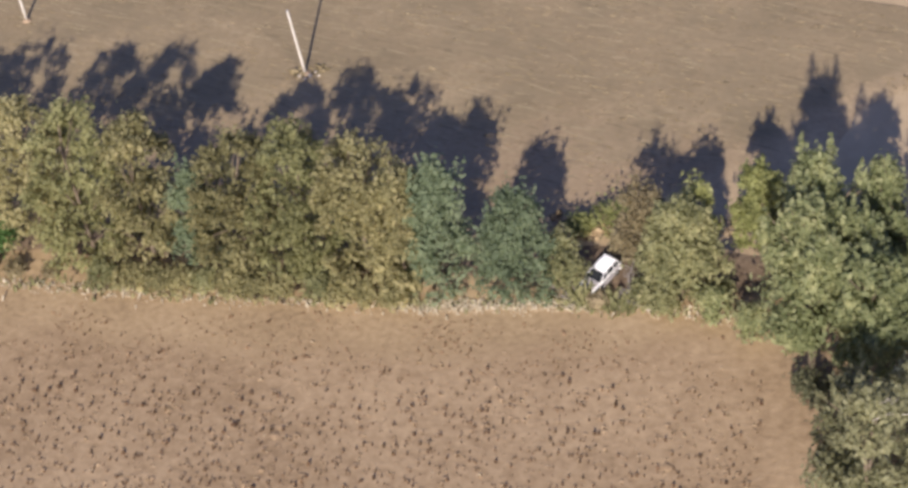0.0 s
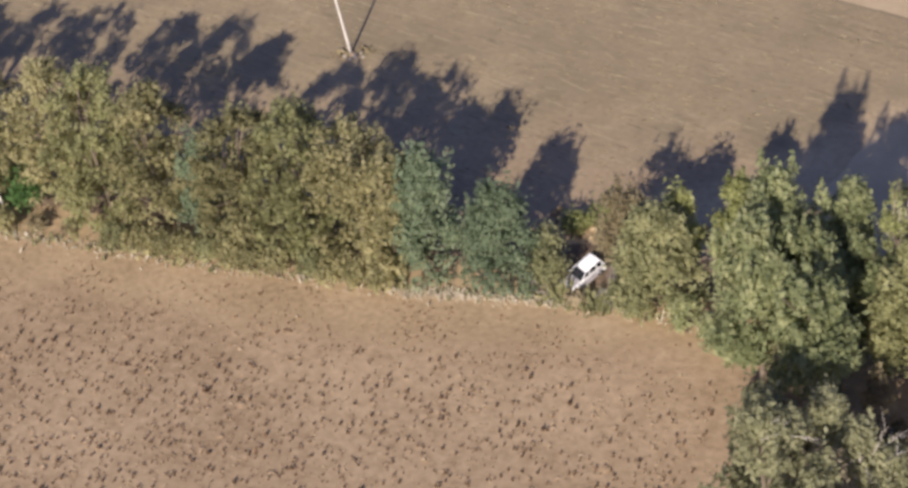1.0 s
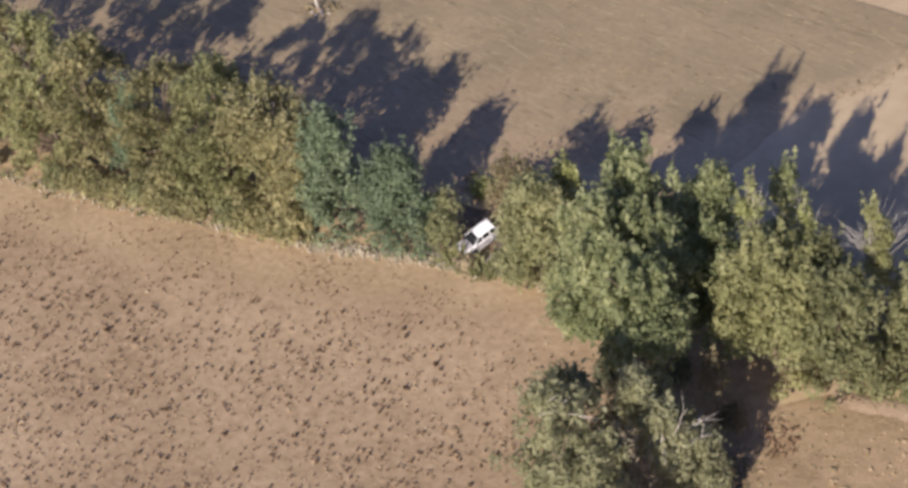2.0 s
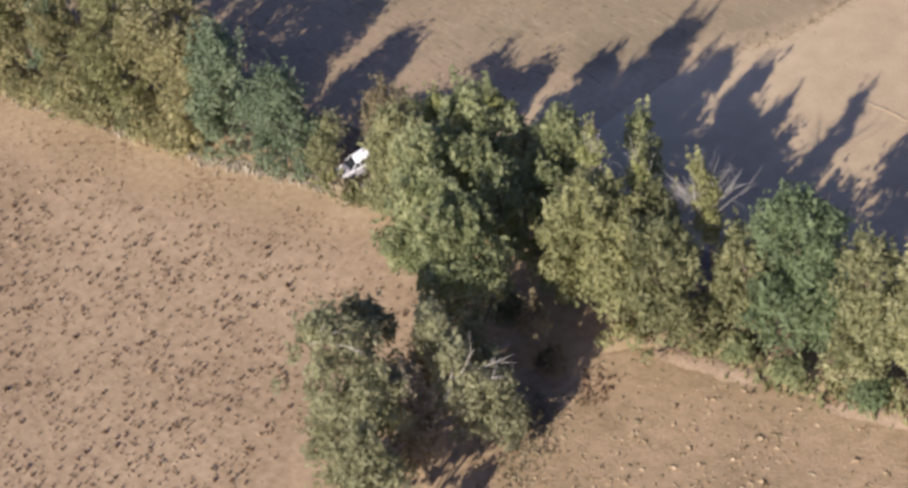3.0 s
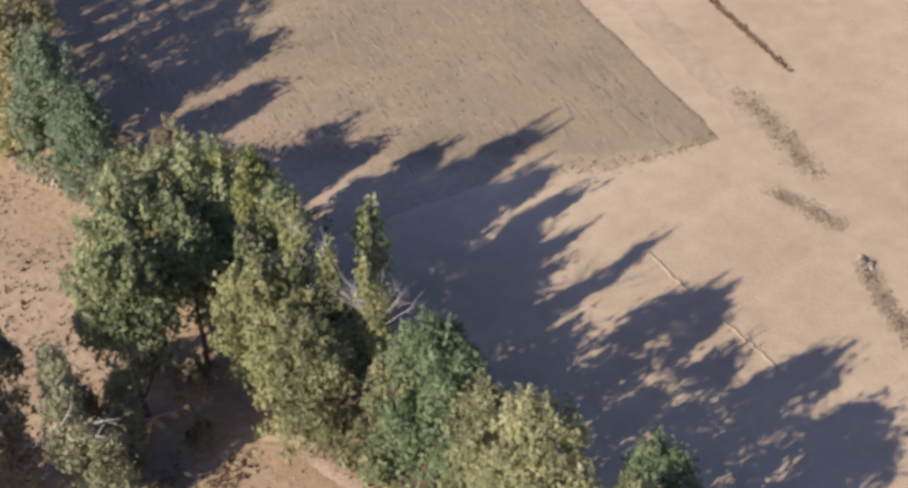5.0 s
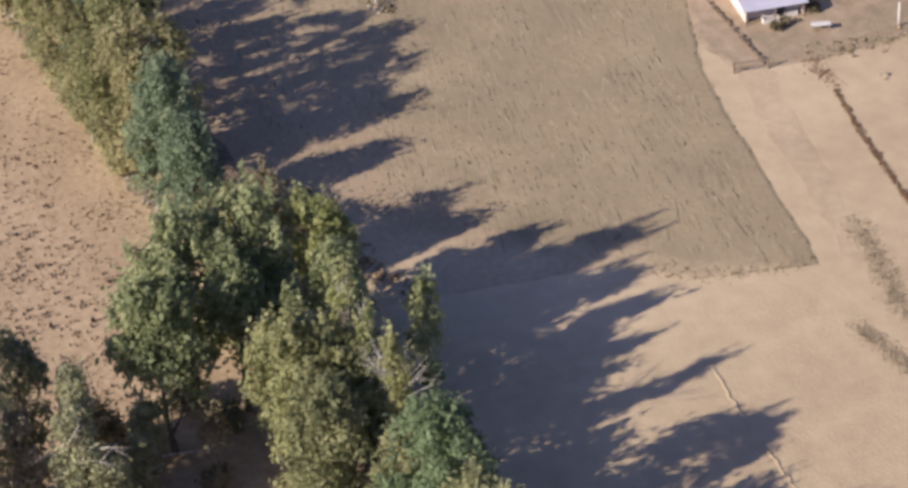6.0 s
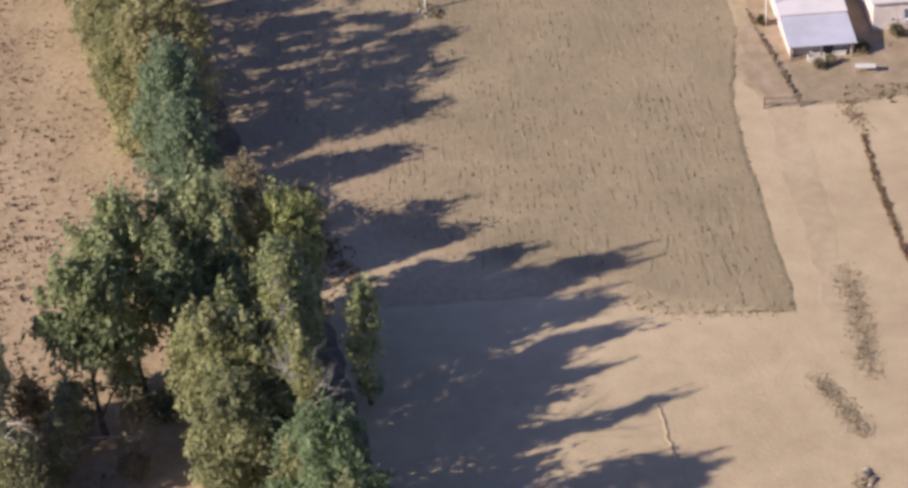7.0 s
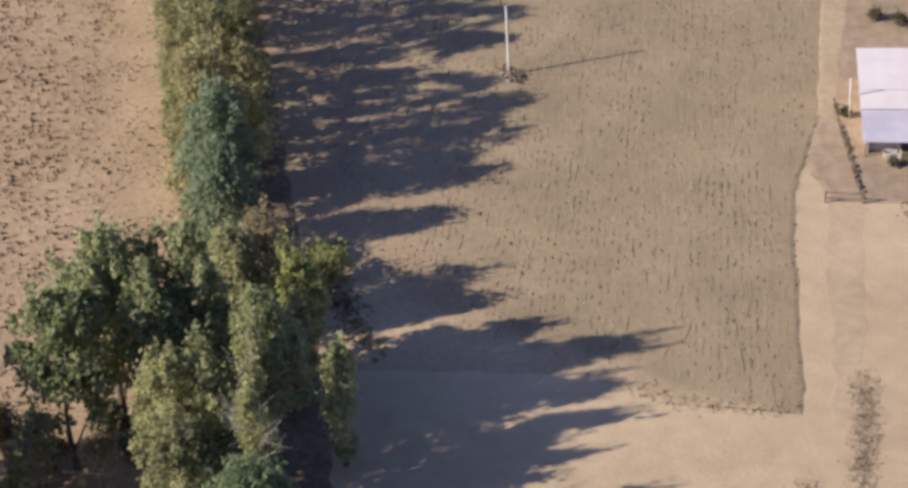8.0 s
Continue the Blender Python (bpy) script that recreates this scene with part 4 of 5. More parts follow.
# ---- meadow bank ----
def bank(label, line, wide, tall, mat, seed):
    r = np.random.default_rng(seed)
    pts = np.array(line, float)
    seg = np.r_[0, np.cumsum(np.linalg.norm(np.diff(pts, axis=0), axis=1))]
    us = np.arange(0, seg[-1], 0.7)
    verts, faces, prof = [], [], [(-1, -0.05), (-0.45, 0.7), (-0.05, 1.0), (0.2, 0.7), (0.45, -0.05)]
    for k, u in enumerate(us):
        x, y = np.interp(u, seg, pts[:, 0]), np.interp(u, seg, pts[:, 1]) + r.normal(0, 0.08)
        fade = min(1.0, u / 2.0, (seg[-1] - u) / 2.0)
        for a, b in prof:
            verts.append((x, y + a * wide + r.normal(0, 0.03), b * tall * fade * r.uniform(0.8, 1.15) + 0.03))
        if k:
            for q in range(4):
                i = (k - 1) * 5 + q
                faces.append((i, i + 5, i + 6, i + 1))
    return tagged(new("earth_bank", mesh_of("earth_bank", verts, faces, mat, True)), label, "earth bank", kind="structure")


bank("low bare earth bank along the meadow", [(68.6, -34.9), (73, -34.6), (78.5, -34.4)], 1.5, 0.22, BANK, 41)
bank("low bare earth bank beside a shallow ditch", [(83.0, -34.3), (90.4, -33.0), (97.3, -32.2), (106, -31.4)], 1.5, 0.26, BANK, 42)
# pale colour carries the sunlight on the ditch's north wall
sheet("ground_bank_foot", [(69, -34.5), (78, -34.0), (84, -33.9), (97, -31.9), (106, -31.0), (106, -29.6), (96, -30.6), (84, -32.6), (77, -32.8), (69, -33.4)], 0.06, TRACK,
      "bare earth between bank and hedge, paled like a sunlit ditch wall", "bare earth", 0.15, 0.8, 43)


bank("low pale earth ridge across the bare soil", [(67.6, -1.3), (73.0, -2.2), (80.0, -3.2), (87.0, -4.0)], 0.22, 0.045, SOIL, 46)
weed_strip("grey-green weeds on the stubble's corner", [(60.0, 12.6), (58.6, 8.0), (56.9, 4.0), (54.0, 1.0)], 0.5, 900, 0.03, 47, WEED, 0.16)
# the ditch wall's thin shadow line, drawn with dark low stalks
weed_strip("dark stalk strip standing in for the furrow's shadow", [(69.3, -35.1), (73.2, -34.9), (79.0, -34.4)], 0.09, 420, 0.07, 44, STALK, 0.22)
weed_strip("dark stalk strip standing in for the furrow's shadow", [(82.5, -34.4), (90.7, -33.6), (97.3, -32.6), (106, -31.8)], 0.11, 900, 0.09, 45, STALK, 0.24)


# ---- poles ----
def wooden_pole(x, y, h, lean, label):
    t = thing("utility_pole", pose(x, y, 0), label, "pole", "utility poles")
    shaft = [(lean[0] * u, lean[1] * u, -0.2 + (h + 0.2) * u) for u in (0, 0.25, 0.5, 0.75, 1.0)]
    part("shaft", tubes("shaft", [(shaft, [0.15, 0.135, 0.12, 0.105, 0.09])], CONCRETE, 12), CONCRETE, t)
    part("cap", tubes("cap", [([(lean[0], lean[1], h), (lean[0], lean[1], h + 0.10), (lean[0], lean[1], h + 0.16)], [0.125, 0.12, 0.04])], STEEL, 10), STEEL, t)
    for z in (h - 0.25, h - 0.55):
        part("insulator", tubes("insulator", [([(lean[0] + 0.12, lean[1], z), (lean[0] + 0.22, lean[1], z), (lean[0] + 0.22, lean[1], z + 0.12)], [0.025, 0.025, 0.05])], PLASTIC, 8), PLASTIC, t)
    part("foot", tubes("foot", [([(0, 0, -0.1), (0.02, 0, 0.12), (0.0, 0.02, 0.25)], [0.55, 0.42, 0.2])], BANK, 10), BANK, t, "mound of earth round the foot")
    return t


wooden_pole(0, 0, 7.0, (-0.75, 0.05), "pale weathered utility pole standing in the stubble")
wooden_pole(-31.0, 6.8, 7.2, (-0.5, 0.1), "pale weathered utility pole farther along the stubble")
wooden_pole(-21.2, -30.6, 6.4, (-0.6, 0.0), "pale weathered utility pole at the hedge foot")


def stone(x, y, r, seed, name="field_stone", label="rough pale stone lying on the soil", mat=STONE, group="stones", z=0.0):
    q = np.random.default_rng(seed)
    bm = bmesh.new()
    bmesh.ops.create_icosphere(bm, subdivisions=2, radius=1.0)
    for v in bm.verts:
        k = 1.0 + 0.28 * noise.noise(v.co * 1.7 + Vector((seed, 0, 0)))
        v.co = Vector((v.co.x * r * k * 1.15, v.co.y * r * k * 0.9, max(-0.3, v.co.z) * r * 0.7 * k))
    ob = part(name, bm, mat, None)
    ob.matrix_world = pose(x, y, z + r * 0.16, 0, 0, q.uniform(0, 360))
    return tagged(ob, label, "stone", group)


for k, (dx, dy, r) in enumerate([(0.6, -0.4, 0.26), (1.0, 0.2, 0.2), (-0.5, -0.6, 0.22), (1.4, -0.3, 0.17), (0.2, -0.9, 0.15)]):
    stone(dx, dy, r, 50 + k, label="brown stone heaped at the pole foot", group="stones at the pole foot", z=0.05)
for k, (dx, dy, r) in enumerate([(0, 0, 0.42), (0.7, 0.25, 0.34), (-0.5, 0.35, 0.26), (0.3, -0.5, 0.22), (1.1, -0.1, 0.2)]):
    stone(81.6 + dx, 9.6 + dy, r, 60 + k, label="brown-grey stone in a small heap on bare soil", mat=HEAPSTONE, group="heap of field stones")
for k, (x, y, r) in enumerate([(38.0, 35.2, 0.4), (38.6, 34.7, 0.28), (37.6, 34.6, 0.22)]):
    stone(x, y, r * 0.7, 70 + k, label="brown stone beside a weed patch", mat=HEAPSTONE, group="stones near the yard")


# ---- wrecked white car ----
def car(m):
    t = thing("car", m, "crashed white hatchback car standing in the hedge gap", "car")

    def panel(name, mat, quad, thick, label="", parent=t):
        """A slightly thick four-cornered panel."""
        p = [Vector(v) for v in quad]
        nrm = (p[1] - p[0]).cross(p[3] - p[0]).normalized()
        bm = bmesh.new()
        top, low = [bm.verts.new(v + nrm * thick / 2) for v in p], [bm.verts.new(v - nrm * thick / 2) for v in p]
        bm.faces.new(top), bm.faces.new(low[::-1])
        for k in range(4):
            bm.faces.new((top[k], low[k], low[(k + 1) % 4], top[(k + 1) % 4]))
        bmesh.ops.bevel(bm, geom=bm.edges[:], offset=thick * 0.3, segments=1, affect="EDGES")
        bmesh.ops.recalc_face_normals(bm, faces=bm.faces[:])
        return part(name, bm, mat, parent, label)

    side = [(-1.93, 0.28), (-1.99, 0.55), (-1.95, 0.86), (-1.86, 0.98), (0.78, 0.96), (1.45, 0.88), (1.86, 0.74), (1.98, 0.52), (1.96, 0.28), (1.62, 0.24), (1.55, 0.5),
            (1.28, 0.62), (1.0, 0.5), (0.93, 0.24), (-0.93, 0.24), (-1.0, 0.5), (-1.27, 0.62), (-1.55, 0.5), (-1.62, 0.24)]
    bm = bmesh.new()
    a, b = [bm.verts.new((x, -0.82, z)) for x, z in side], [bm.verts.new((x, 0.82, z)) for x, z in side]
    bm.faces.new(a), bm.faces.new(b[::-1])
    for k in range(len(side)):
        bm.faces.new((a[k], b[k], b[(k + 1) % len(side)], a[(k + 1) % len(side)]))
    for v in bm.verts:
        if v.co.z > 0.9:
            v.co.y *= 0.94
    bmesh.ops.recalc_face_normals(bm, faces=bm.faces[:])
    sharp = [e for e in bm.edges if len(e.link_faces) == 2 and e.calc_face_angle() > 0.7 and max(v.co.z for v in e.verts) > 0.7]
    bmesh.ops.bevel(bm, geom=sharp, offset=0.05, segments=2, affect="EDGES")
    part("body", bm, WHITEPAINT, t)
    bm = bmesh.new()
    n = 6
    grid = [[bm.verts.new((-1.66 + 1.66 * i / n, -0.63 + 1.26 * j / n, 1.42 + 0.07 * (1 - (2 * j / n - 1) ** 2) - 0.05 * (2 * i / n - 1) ** 2)) for j in range(n + 1)] for i in range(n + 1)]
    for i in range(n):
        for j in range(n):
            bm.faces.new((grid[i][j], grid[i + 1][j], grid[i + 1][j + 1], grid[i][j + 1]))
    ext = bmesh.ops.extrude_face_region(bm, geom=bm.faces[:])
    for v in ext["geom"]:
        if isinstance(v, bmesh.types.BMVert):
            v.co.z -= 0.05
    bmesh.ops.recalc_face_normals(bm, faces=bm.faces[:])
    part("roof", bm, WHITEPAINT, t, "white gently curved roof")
    part("windscreen", box(0, 0, 0, 0.01, 0.01, 0.01), DARKGLASS, t).data = panel_mesh([(0.0, 0.60, 1.40), (0.74, 0.72, 0.98), (0.74, -0.72, 0.98), (0.0, -0.60, 1.40)], 0.03, DARKGLASS)
    panel("rear_window", DARKGLASS, [(-1.66, -0.58, 1.40), (-1.90, -0.70, 1.0), (-1.90, 0.70, 1.0), (-1.66, 0.58, 1.40)], 0.03)
    for s in (-1, 1):
        for x0, x1, u0, u1 in ((-1.70, -1.12, -1.56, -1.10), (-1.02, -0.30, -1.0, -0.34), (-0.20, 0.58, -0.24, 0.0)):
            panel("side_window", DARKGLASS, [(x0, s * 0.78, 0.99), (x1, s * 0.78, 0.99), (u1, s * 0.65, 1.39), (u0, s * 0.65, 1.39)], 0.03)
        for x0, u0 in ((-1.07, -1.05), (-0.25, -0.29), (0.66, 0.0), (-1.80, -1.62)):
            part("pillar", tubes("pillar", [([(x0, s * 0.785, 0.97), ((x0 + u0) / 2, s * 0.72, 1.2), (u0, s * 0.64, 1.42)], [0.045, 0.042, 0.045])], WHITEPAINT, 6), WHITEPAINT, t)
        panel("door_mirror", WHITEPAINT, [(0.50, s * 0.80, 1.0), (0.60, s * 0.98, 1.0), (0.60, s * 0.98, 1.14), (0.50, s * 0.80, 1.14)], 0.1)
        panel("headlight", LAMPGLASS, [(1.72, s * 0.76, 0.66), (1.93, s * 0.50, 0.60), (1.90, s * 0.50, 0.74), (1.70, s * 0.76, 0.80)], 0.06)
        panel("tail_light", PLASTIC, [(-1.97, s * 0.76, 0.62), (-1.97, s * 0.62, 0.62), (-1.95, s * 0.62, 0.92), (-1.95, s * 0.76, 0.92)], 0.06, "dark tail light")
        for x in (-1.27, 1.28):
            tyre = part("wheel", tubes("wheel", [([(x, s * 0.64, 0.29), (x, s * 0.66, 0.29), (x, s * 0.80, 0.29), (x, s * 0.83, 0.29)], [0.26, 0.29, 0.29, 0.25])], RUBBER, 20), RUBBER, t)
            part("rim", tubes("rim", [([(x, s * 0.80, 0.29), (x, s * 0.845, 0.29)], [0.17, 0.15])], STEEL, 16), STEEL, tyre)
        # the shrubs' shade on the white side, put into the panel colour
        panel("door_panel", SHADE_DAMAGE_PAINT, [(-0.90, s * 0.835, 0.30), (0.88, s * 0.835, 0.30), (0.80, s * 0.835, 0.86), (-0.94, s * 0.835, 0.86)], 0.03, "white door greyed with painted shade")
        panel("rear_wing", SHADE_DAMAGE_PAINT, [(-1.93, s * 0.83, 0.64), (-1.0, s * 0.83, 0.64), (-1.0, s * 0.81, 0.90), (-1.90, s * 0.81, 0.90)], 0.03, "white rear wing greyed with painted shade")
        part("door_handle", box(-0.62, s * 0.80 - 0.02, 0.80, -0.44, s * 0.80 + 0.04, 0.84, 0.008), PLASTIC, t)
    panel("bonnet", SHADE_DAMAGE_PAINT, [(0.80, -0.66, 0.985), (1.62, -0.58, 0.875), (1.62, 0.58, 0.875), (0.80, 0.66, 0.985)], 0.035, "grey crumpled bonnet")
    part("front_bumper", box(1.90, -0.76, 0.30, 2.04, 0.76, 0.52, 0.04), PLASTIC, t, "dark damaged front bumper")
    part("rear_bumper", box(-2.05, -0.76, 0.32, -1.92, 0.76, 0.54, 0.04), WHITEPAINT, t)
    return t


def panel_mesh(quad, thick, mat):
    p = [Vector(v) for v in quad]
    nrm = (p[1] - p[0]).cross(p[3] - p[0]).normalized() * thick / 2
    v = [q + nrm for q in p] + [q - nrm for q in p]
    f = [(0, 1, 2, 3), (7, 6, 5, 4)] + [(k, k + 4, (k + 1) % 4 + 4, (k + 1) % 4) for k in range(4)]
    me = mesh_of("panel", v, f, mat)
    bm = bmesh.new()
    bm.from_mesh(me)
    bmesh.ops.recalc_face_normals(bm, faces=bm.faces[:])
    bm.to_mesh(me)
    bm.free()
    return me


car(pose(33.33, -27.63, 0.30, -3.2, 12.5, 239.2))


def fragment(x, y, turn):
    bm = bmesh.new()
    pts = [(-0.55, -0.10), (-0.2, -0.16), (0.3, -0.13), (0.6, 0.0), (0.35, 0.14), (-0.3, 0.10)]
    low, top = [bm.verts.new((a, b, 0.0)) for a, b in pts], [bm.verts.new((a * 0.92, b * 0.85, 0.14 + 0.06 * a)) for a, b in pts]
    bm.faces.new(low[::-1]), bm.faces.new(top)
    for k in range(len(pts)):
        bm.faces.new((low[k], low[(k + 1) % 6], top[(k + 1) % 6], top[k]))
    ob = part("car_fragment", bm, WHITEPAINT, None)
    ob.matrix_world = pose(x, y, 0.06, 0, 0, turn)
    return tagged(ob, "torn white body panel lying before the car", "car fragment")


def brushwood(x, y, turn, seed):
    r = np.random.default_rng(seed)
    sticks = dead_sticks(r, (0, 0, 0.2), (math.cos(turn), math.sin(turn), 0.5), 2.2, 9, 0.5, 0.05)
    t = thing("brushwood", pose(x, y, 0), "tangle of bare grey branches beside the wrecked car", "branches", "brushwood")
    for i in range(0, len(sticks), 4):
        part("branch", tubes("branch", sticks[i:i + 4], GREYWOOD, 5), GREYWOOD, t)


for x, y, turn, seed in ((36.2, -28.4, 1.0, 61), (36.8, -27.2, 2.0, 62), (35.2, -29.8, 0.3, 63), (31.6, -30.2, 2.6, 64)):
    brushwood(x, y, turn, seed)
fragment(32.7, -30.1, 25)
stone(37.8, -30.6, 0.22, 81, label="small pale stone lying on the field margin", mat=STONE, group="", name="pale_stone", z=0.05)


# ---- shed, house and yard things ----
def shed():
    u, v = Vector((-0.972, 0.235, 0)), Vector((0.235, 0.972, 0))
    t = thing("shed", Matrix.Translation((23.1, 28.9, 0)) @ Matrix(((u.x, v.x, 0, 0), (u.y, v.y, 0, 0), (0, 0, 1, 0), (0, 0, 0, 1))),
              "long low shed with pale sheet roof beside the yard", "shed")
    L, W = 15.6, 6.3
    part("front_wall", box(1.1, 0.2, 0, 1.3, W - 0.2, 1.6), PLASTER, t)
    part("back_wall", box(L - 0.5, 0.2, 0, L - 0.3, W - 0.2, 2.9), PLASTER, t)
    for y in (0.2, W - 0.4):
        bm = bmesh.new()
        prof = [(0.5, 0), (L - 0.5, 0), (L - 0.5, 2.85), (5.4, 2.15), (0.5, 1.55)]
        a, b = [bm.verts.new((x, y, z)) for x, z in prof], [bm.verts.new((x, y + 0.2, z)) for x, z in prof]
        bm.faces.new(a), bm.faces.new(b[::-1])
        for k in range(5):
            bm.faces.new((a[k], b[k], b[(k + 1) % 5], a[(k + 1) % 5]))
        bmesh.ops.recalc_face_normals(bm, faces=bm.faces[:])
        part("side_wall", bm, PLASTER, t)

    def sheets(x0, z0, x1, z1, y0, y1, mat, name, label):
        n = int((y1 - y0) / 0.18)
        verts, faces = [], []
        for k in range(n + 1):
            y, d = y0 + (y1 - y0) * k / n, 0.005 if k % 2 else 0.0
            for x, z in ((x0, z0), (x1, z1)):
                verts += [(x, y, z + d), (x, y, z + d - 0.04)]
            if k:
                i = (k - 1) * 4
                faces += [(i, i + 2, i + 6, i + 4), (i + 1, i + 5, i + 7, i + 3), (i, i + 4, i + 5, i + 1), (i + 2, i + 3, i + 7, i + 6)]
        faces += [(0, 1, 3, 2), (4 * n, 4 * n + 2, 4 * n + 3, 4 * n + 1)]
        part(name, mesh_of(name, verts, faces, mat), mat, t, label)

    sheets(-0.1, 1.60, 5.2, 2.12, -0.1, W + 0.1, SHEET_BLUE, "lean_to_roof", "bluish corrugated lower roof")
    sheets(5.0, 2.26, 8.2, 2.50, -0.15, W + 0.15, SHEET, "roof_sheet", "pale pinkish-white corrugated roof sheet")
    sheets(8.25, 2.53, L + 0.2, 3.02, -0.15, W + 0.15, SHEET, "roof_sheet", "pale pinkish-white corrugated roof sheet")
    for k in range(3):
        part("post", box(-0.02, 0.1 + k * 2.9, 0, 0.12, 0.24 + k * 2.9, 1.56, 0.01), RUSTWOOD, t)
    part("doorway", box(1.07, 3.4, 0.02, 1.13, 4.4, 1.4), PLASTIC, t, "dark open doorway")


shed()


def house():
    u, v = Vector((-0.972, 0.235, 0)), Vector((0.235, 0.972, 0))
    t = thing("house", Matrix.Translation((20.6, 38.6, 0)) @ Matrix(((u.x, v.x, 0, 0), (u.y, v.y, 0, 0), (0, 0, 1, 0), (0, 0, 0, 1))),
              "small pale pinkish plastered house beside the shed", "house")
    part("front_wall", box(0, 0, 0, 0.3, 3.0, 3.0), PLASTER, t)
    part("front_wall", box(0, 4.1, 0, 0.3, 10, 3.0), PLASTER, t)
    part("front_wall", box(0, 3.0, 0, 0.3, 4.1, 1.0), PLASTER, t)
    part("front_wall", box(0, 3.0, 2.2, 0.3, 4.1, 3.0), PLASTER, t)
    part("side_wall", box(0.3, 0, 0, 9, 0.3, 3.0), PLASTER, t)
    part("side_wall", box(0.3, 9.7, 0, 9, 10, 3.0), PLASTER, t)
    part("back_wall", box(9, 0, 0, 9.3, 10, 3.0), PLASTER, t)
    part("roof", box(-0.3, -0.3, 3.0, 9.6, 10.3, 3.22, 0.03), SHEET, t, "flat pale roof slab")
    w = part("window", box(0.10, 3.0, 1.0, 0.16, 4.1, 2.2), PANE, t)
    part("frame", box(0.02, 3.0, 1.0, 0.14, 3.07, 2.2), WHITEPAINT, w)
    part("frame", box(0.02, 4.03, 1.0, 0.14, 4.1, 2.2), WHITEPAINT, w)
    part("frame", box(0.02, 3.07, 1.0, 0.14, 4.03, 1.07), WHITEPAINT, w)
    part("frame", box(0.02, 3.07, 2.13, 0.14, 4.03, 2.2), WHITEPAINT, w)
    part("sill", box(-0.12, 2.9, 0.93, -0.003, 4.2, 0.99), CONCRETE, w)


house()


def gate():
    t = thing("field_gate", pose(30.2, 23.4, 0, 0, 0, 74), "dark weathered timber field gate beside the track", "gate")
    for x in (0.0, 3.3):
        part("post", box(x - 0.08, -0.08, -0.1, x + 0.08, 0.08, 1.2, 0.015), RUSTWOOD, t)
    for z in (0.45, 1.05):
        part("rail", box(0.08, -0.035, z - 0.05, 3.22, 0.035, z + 0.05, 0.01), RUSTWOOD, t)
    part("brace", tubes("brace", [([(0.1, 0.05, 0.45), (3.2, 0.05, 1.0)], [0.025, 0.025])], RUSTWOOD, 6), RUSTWOOD, t)


gate()


def low_wall():
    t = thing("low_wall", pose(30.3, 26.8, 0, 0, 0, 173), "low brown line of tumbled stones beside the yard", "wall")
    r = np.random.default_rng(91)
    me = [mesh_of("stone", [(x * (0.5 + 0.1 * r.uniform(-1, 1)), y * (0.5 + 0.1 * r.uniform(-1, 1)), z * (0.5 + 0.1 * r.uniform(-1, 1))) for x in (-1, 1) for y in (-1, 1) for z in (-1, 1)],
                  [(0, 1, 3, 2), (4, 6, 7, 5), (0, 4, 5, 1), (2, 3, 7, 6), (0, 2, 6, 4), (1, 5, 7, 3)], BROWNSTONE) for _ in range(4)]
    for k in range(38):
        for z in (0.10, 0.28):
            if z > 0.2 and r.uniform() < 0.6:
                continue
            ob = part("stone", me[int(r.integers(4))], BROWNSTONE, t)
            ob.matrix_local = pose(k * 0.36 + r.normal(0, 0.07), r.normal(0, 0.09), z * 0.7, r.normal(0, 6), r.normal(0, 6), r.normal(0, 14)) @ Matrix.Diagonal((0.38, 0.30, 0.16, 1))


low_wall()


def table():
    t = thing("garden_table", pose(27.6, 34.6, 0, 0, 0, 66), "long pale garden table on dark trestles", "table")
    part("tabletop", box(-0.95, -0.38, 0.70, 0.95, 0.38, 0.76, 0.012), CONCRETE, t)
    for x in (-0.7, 0.7):
        for y in (-0.3, 0.3):
            part("leg", tubes("leg", [([(x, y * 1.15, 0.0), (x, y * 0.8, 0.70)], [0.03, 0.03])], RUSTWOOD, 6), RUSTWOOD, t)
        part("crossbar", box(x - 0.025, -0.26, 0.3, x + 0.025, 0.26, 0.35), RUSTWOOD, t)


table()


def post(x, y, h, r, label, tip=(0, 0)):
    t = thing("post", pose(x, y, 0), label, "post", "white yard posts")
    part("shaft", tubes("shaft", [([(0, 0, -0.1), (tip[0] / 2, tip[1] / 2, h / 2), (tip[0], tip[1], h)], [r, r * 0.95, r * 0.9])], CONCRETE, 10), CONCRETE, t)
    part("cap", tubes("cap", [([(tip[0], tip[1], h), (tip[0], tip[1], h + 0.05)], [r * 1.2, r * 0.6])], STEEL, 10), STEEL, t)


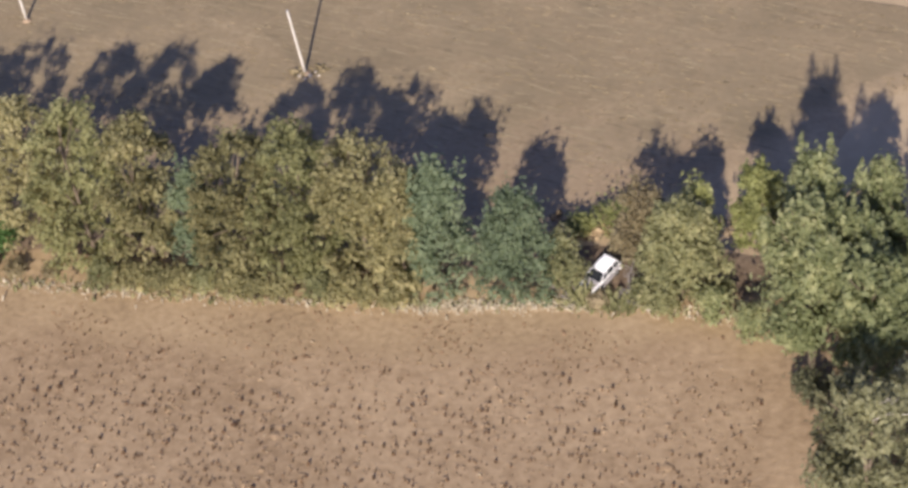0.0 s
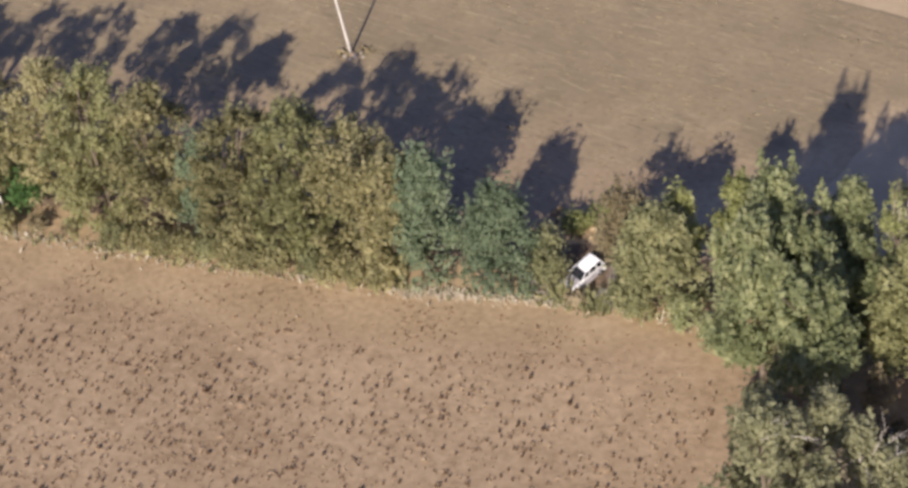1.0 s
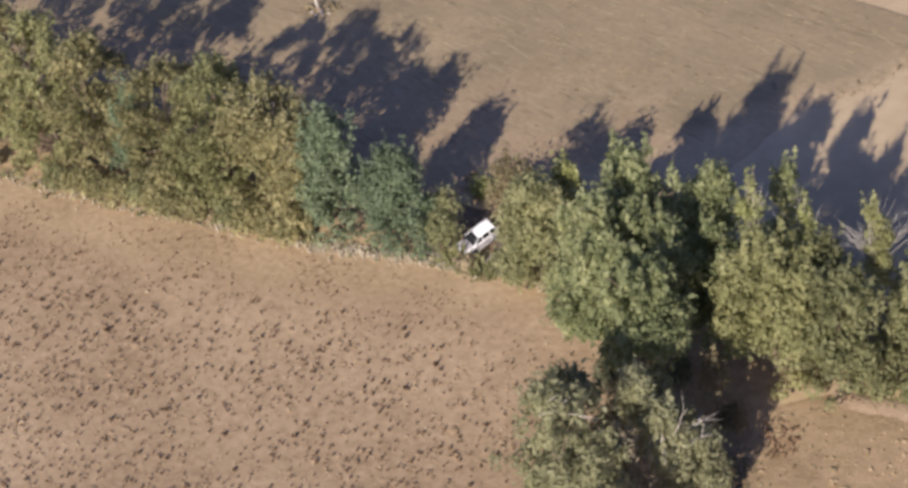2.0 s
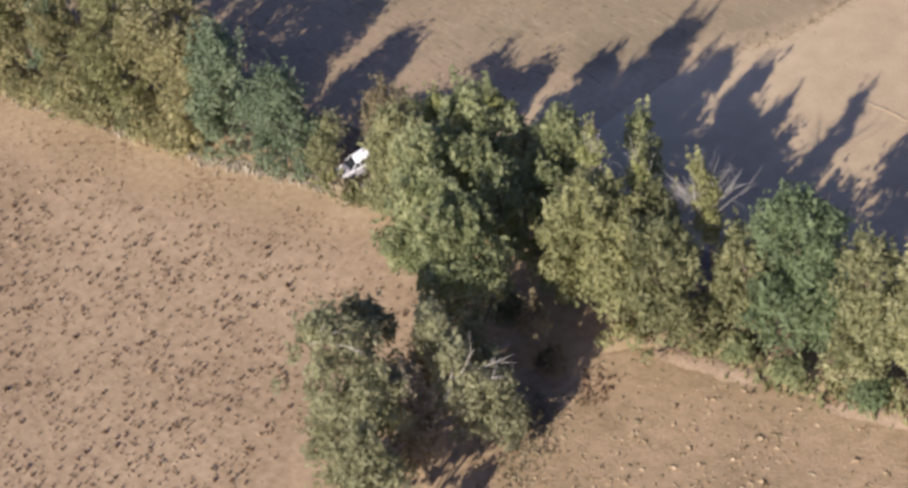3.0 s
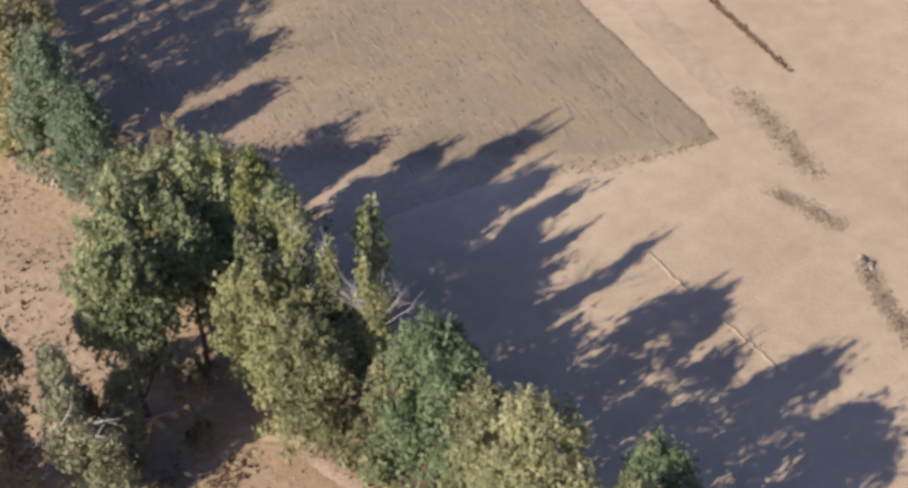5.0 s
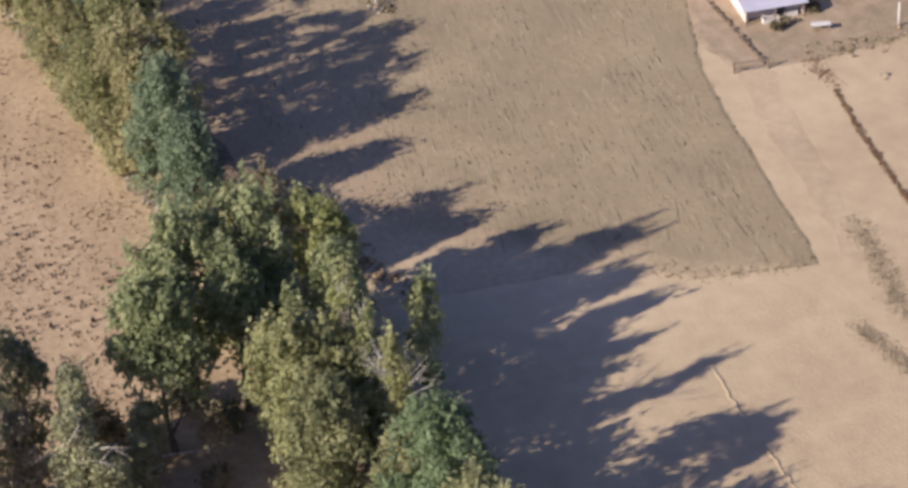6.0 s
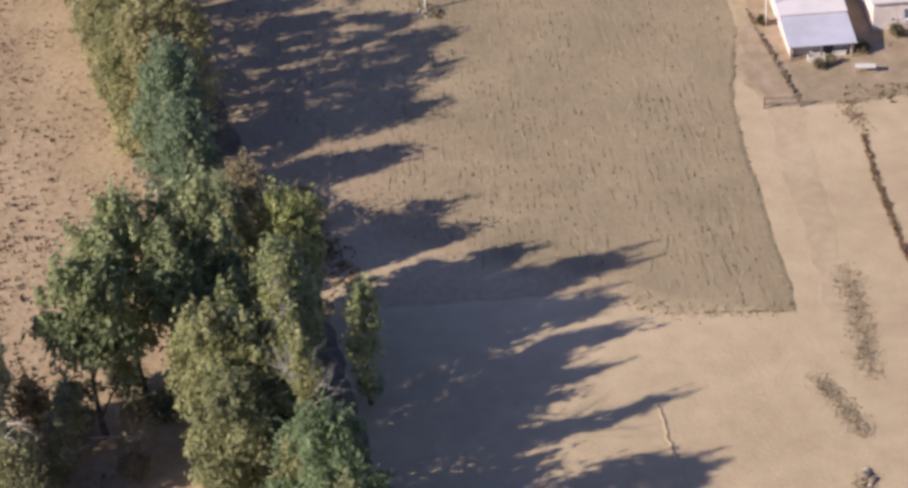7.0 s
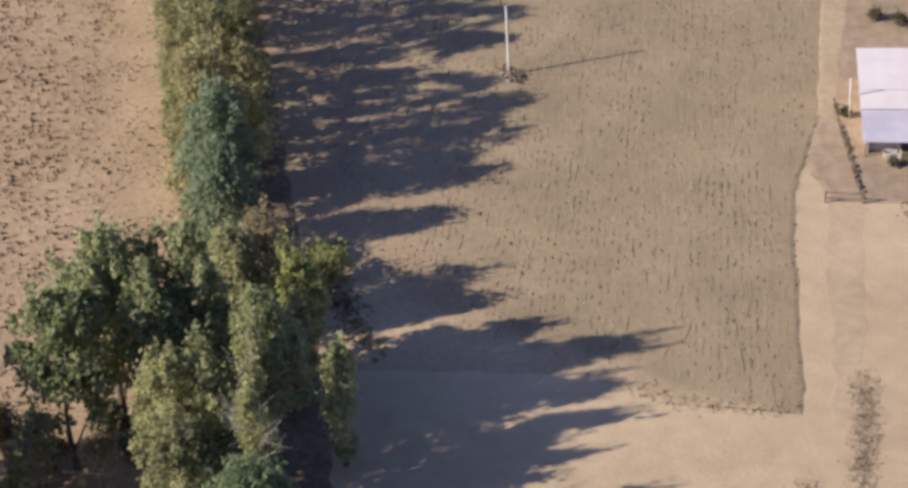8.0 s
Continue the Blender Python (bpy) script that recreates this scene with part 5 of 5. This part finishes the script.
post(31.0, 41.2, 2.7, 0.10, "white concrete post at the yard's edge")
post(15.9, 29.6, 4.2, 0.09, "slim white post beside the shed")
for k, (x, y, h, r, mat, label) in enumerate([(25.2, 31.0, 0.5, 0.8, BRAMBLE, "dark low scrub before the shed"), (25.0, 32.4, 0.35, 0.6, TAN, "dry low scrub before the shed"),
                                              (24.0, 36.0, 0.8, 0.8, BRAMBLE, "olive-brown bramble in the yard"), (22.4, 40.4, 0.9, 0.9, BRAMBLE, "olive-brown bramble under the house wall"),
                                              (-3.4, 37.8, 0.9, 1.0, BRAMBLE, "olive-brown bramble clump in the yard"), (-1.6, 39.6, 1.2, 1.2, BRAMBLE, "olive-brown bramble clump in the yard"),
                                              (15.4, 29.4, 0.7, 0.6, BRAMBLE, "dark weeds at the post foot")]):
    shrub(x, y, h, r, mat, label, 400 + k, 500, 0.26, 7, group="yard scrub")


def crate(x, y, turn, sx, sy, sz, mat, label):
    t = thing("crate", pose(x, y, 0.03, 0, 0, turn), label, "crate", "clutter before the shed")
    for s in (-1, 1):
        for z in (0.2, 0.5, 0.8):
            part("slat", box(-sx / 2, s * sy / 2 - 0.012, z * sz - 0.08, sx / 2, s * sy / 2 + 0.012, z * sz + 0.08), mat, t)
            part("slat", box(s * sx / 2 - 0.012, -sy / 2 + 0.02, z * sz - 0.08, s * sx / 2 + 0.012, sy / 2 - 0.02, z * sz + 0.08), mat, t)
    part("base", box(-sx / 2 + 0.02, -sy / 2 + 0.02, 0, sx / 2 - 0.02, sy / 2 - 0.02, 0.04), mat, t)


crate(23.7, 31.4, 76, 1.6, 0.7, 0.6, CONCRETE, "pale bleached timber crate before the shed")
crate(23.5, 33.8, 76, 1.2, 0.7, 0.6, CONCRETE, "pale bleached timber crate before the shed")


def fallen_log(points, r, label):
    items = [(points, [r, r * 0.95, r * 0.8, r * 0.45])]
    a, b = Vector(points[1]), Vector(points[2])
    items.append(([a, a.lerp(b, 0.5) + Vector((0.4, 0.1, 0.35)), a.lerp(b, 0.7) + Vector((0.8, 0.2, 0.6))], [r * 0.5, r * 0.35, r * 0.12]))
    return tagged(new("fallen_log", tubes("fallen_log", items, DEADWOOD, 8)), label, "log", "fallen wood")


fallen_log([(58.5, -46.6, 0.25), (58.4, -45.6, 0.30), (58.1, -44.6, 0.28), (57.8, -43.6, 0.22)], 0.18, "bleached fallen log lying in the shade")
fallen_log([(56.9, -43.4, 0.22), (57.3, -42.2, 0.25), (57.7, -41.0, 0.24), (58.1, -39.8, 0.2)], 0.08, "thin bleached fallen branch in the shade")
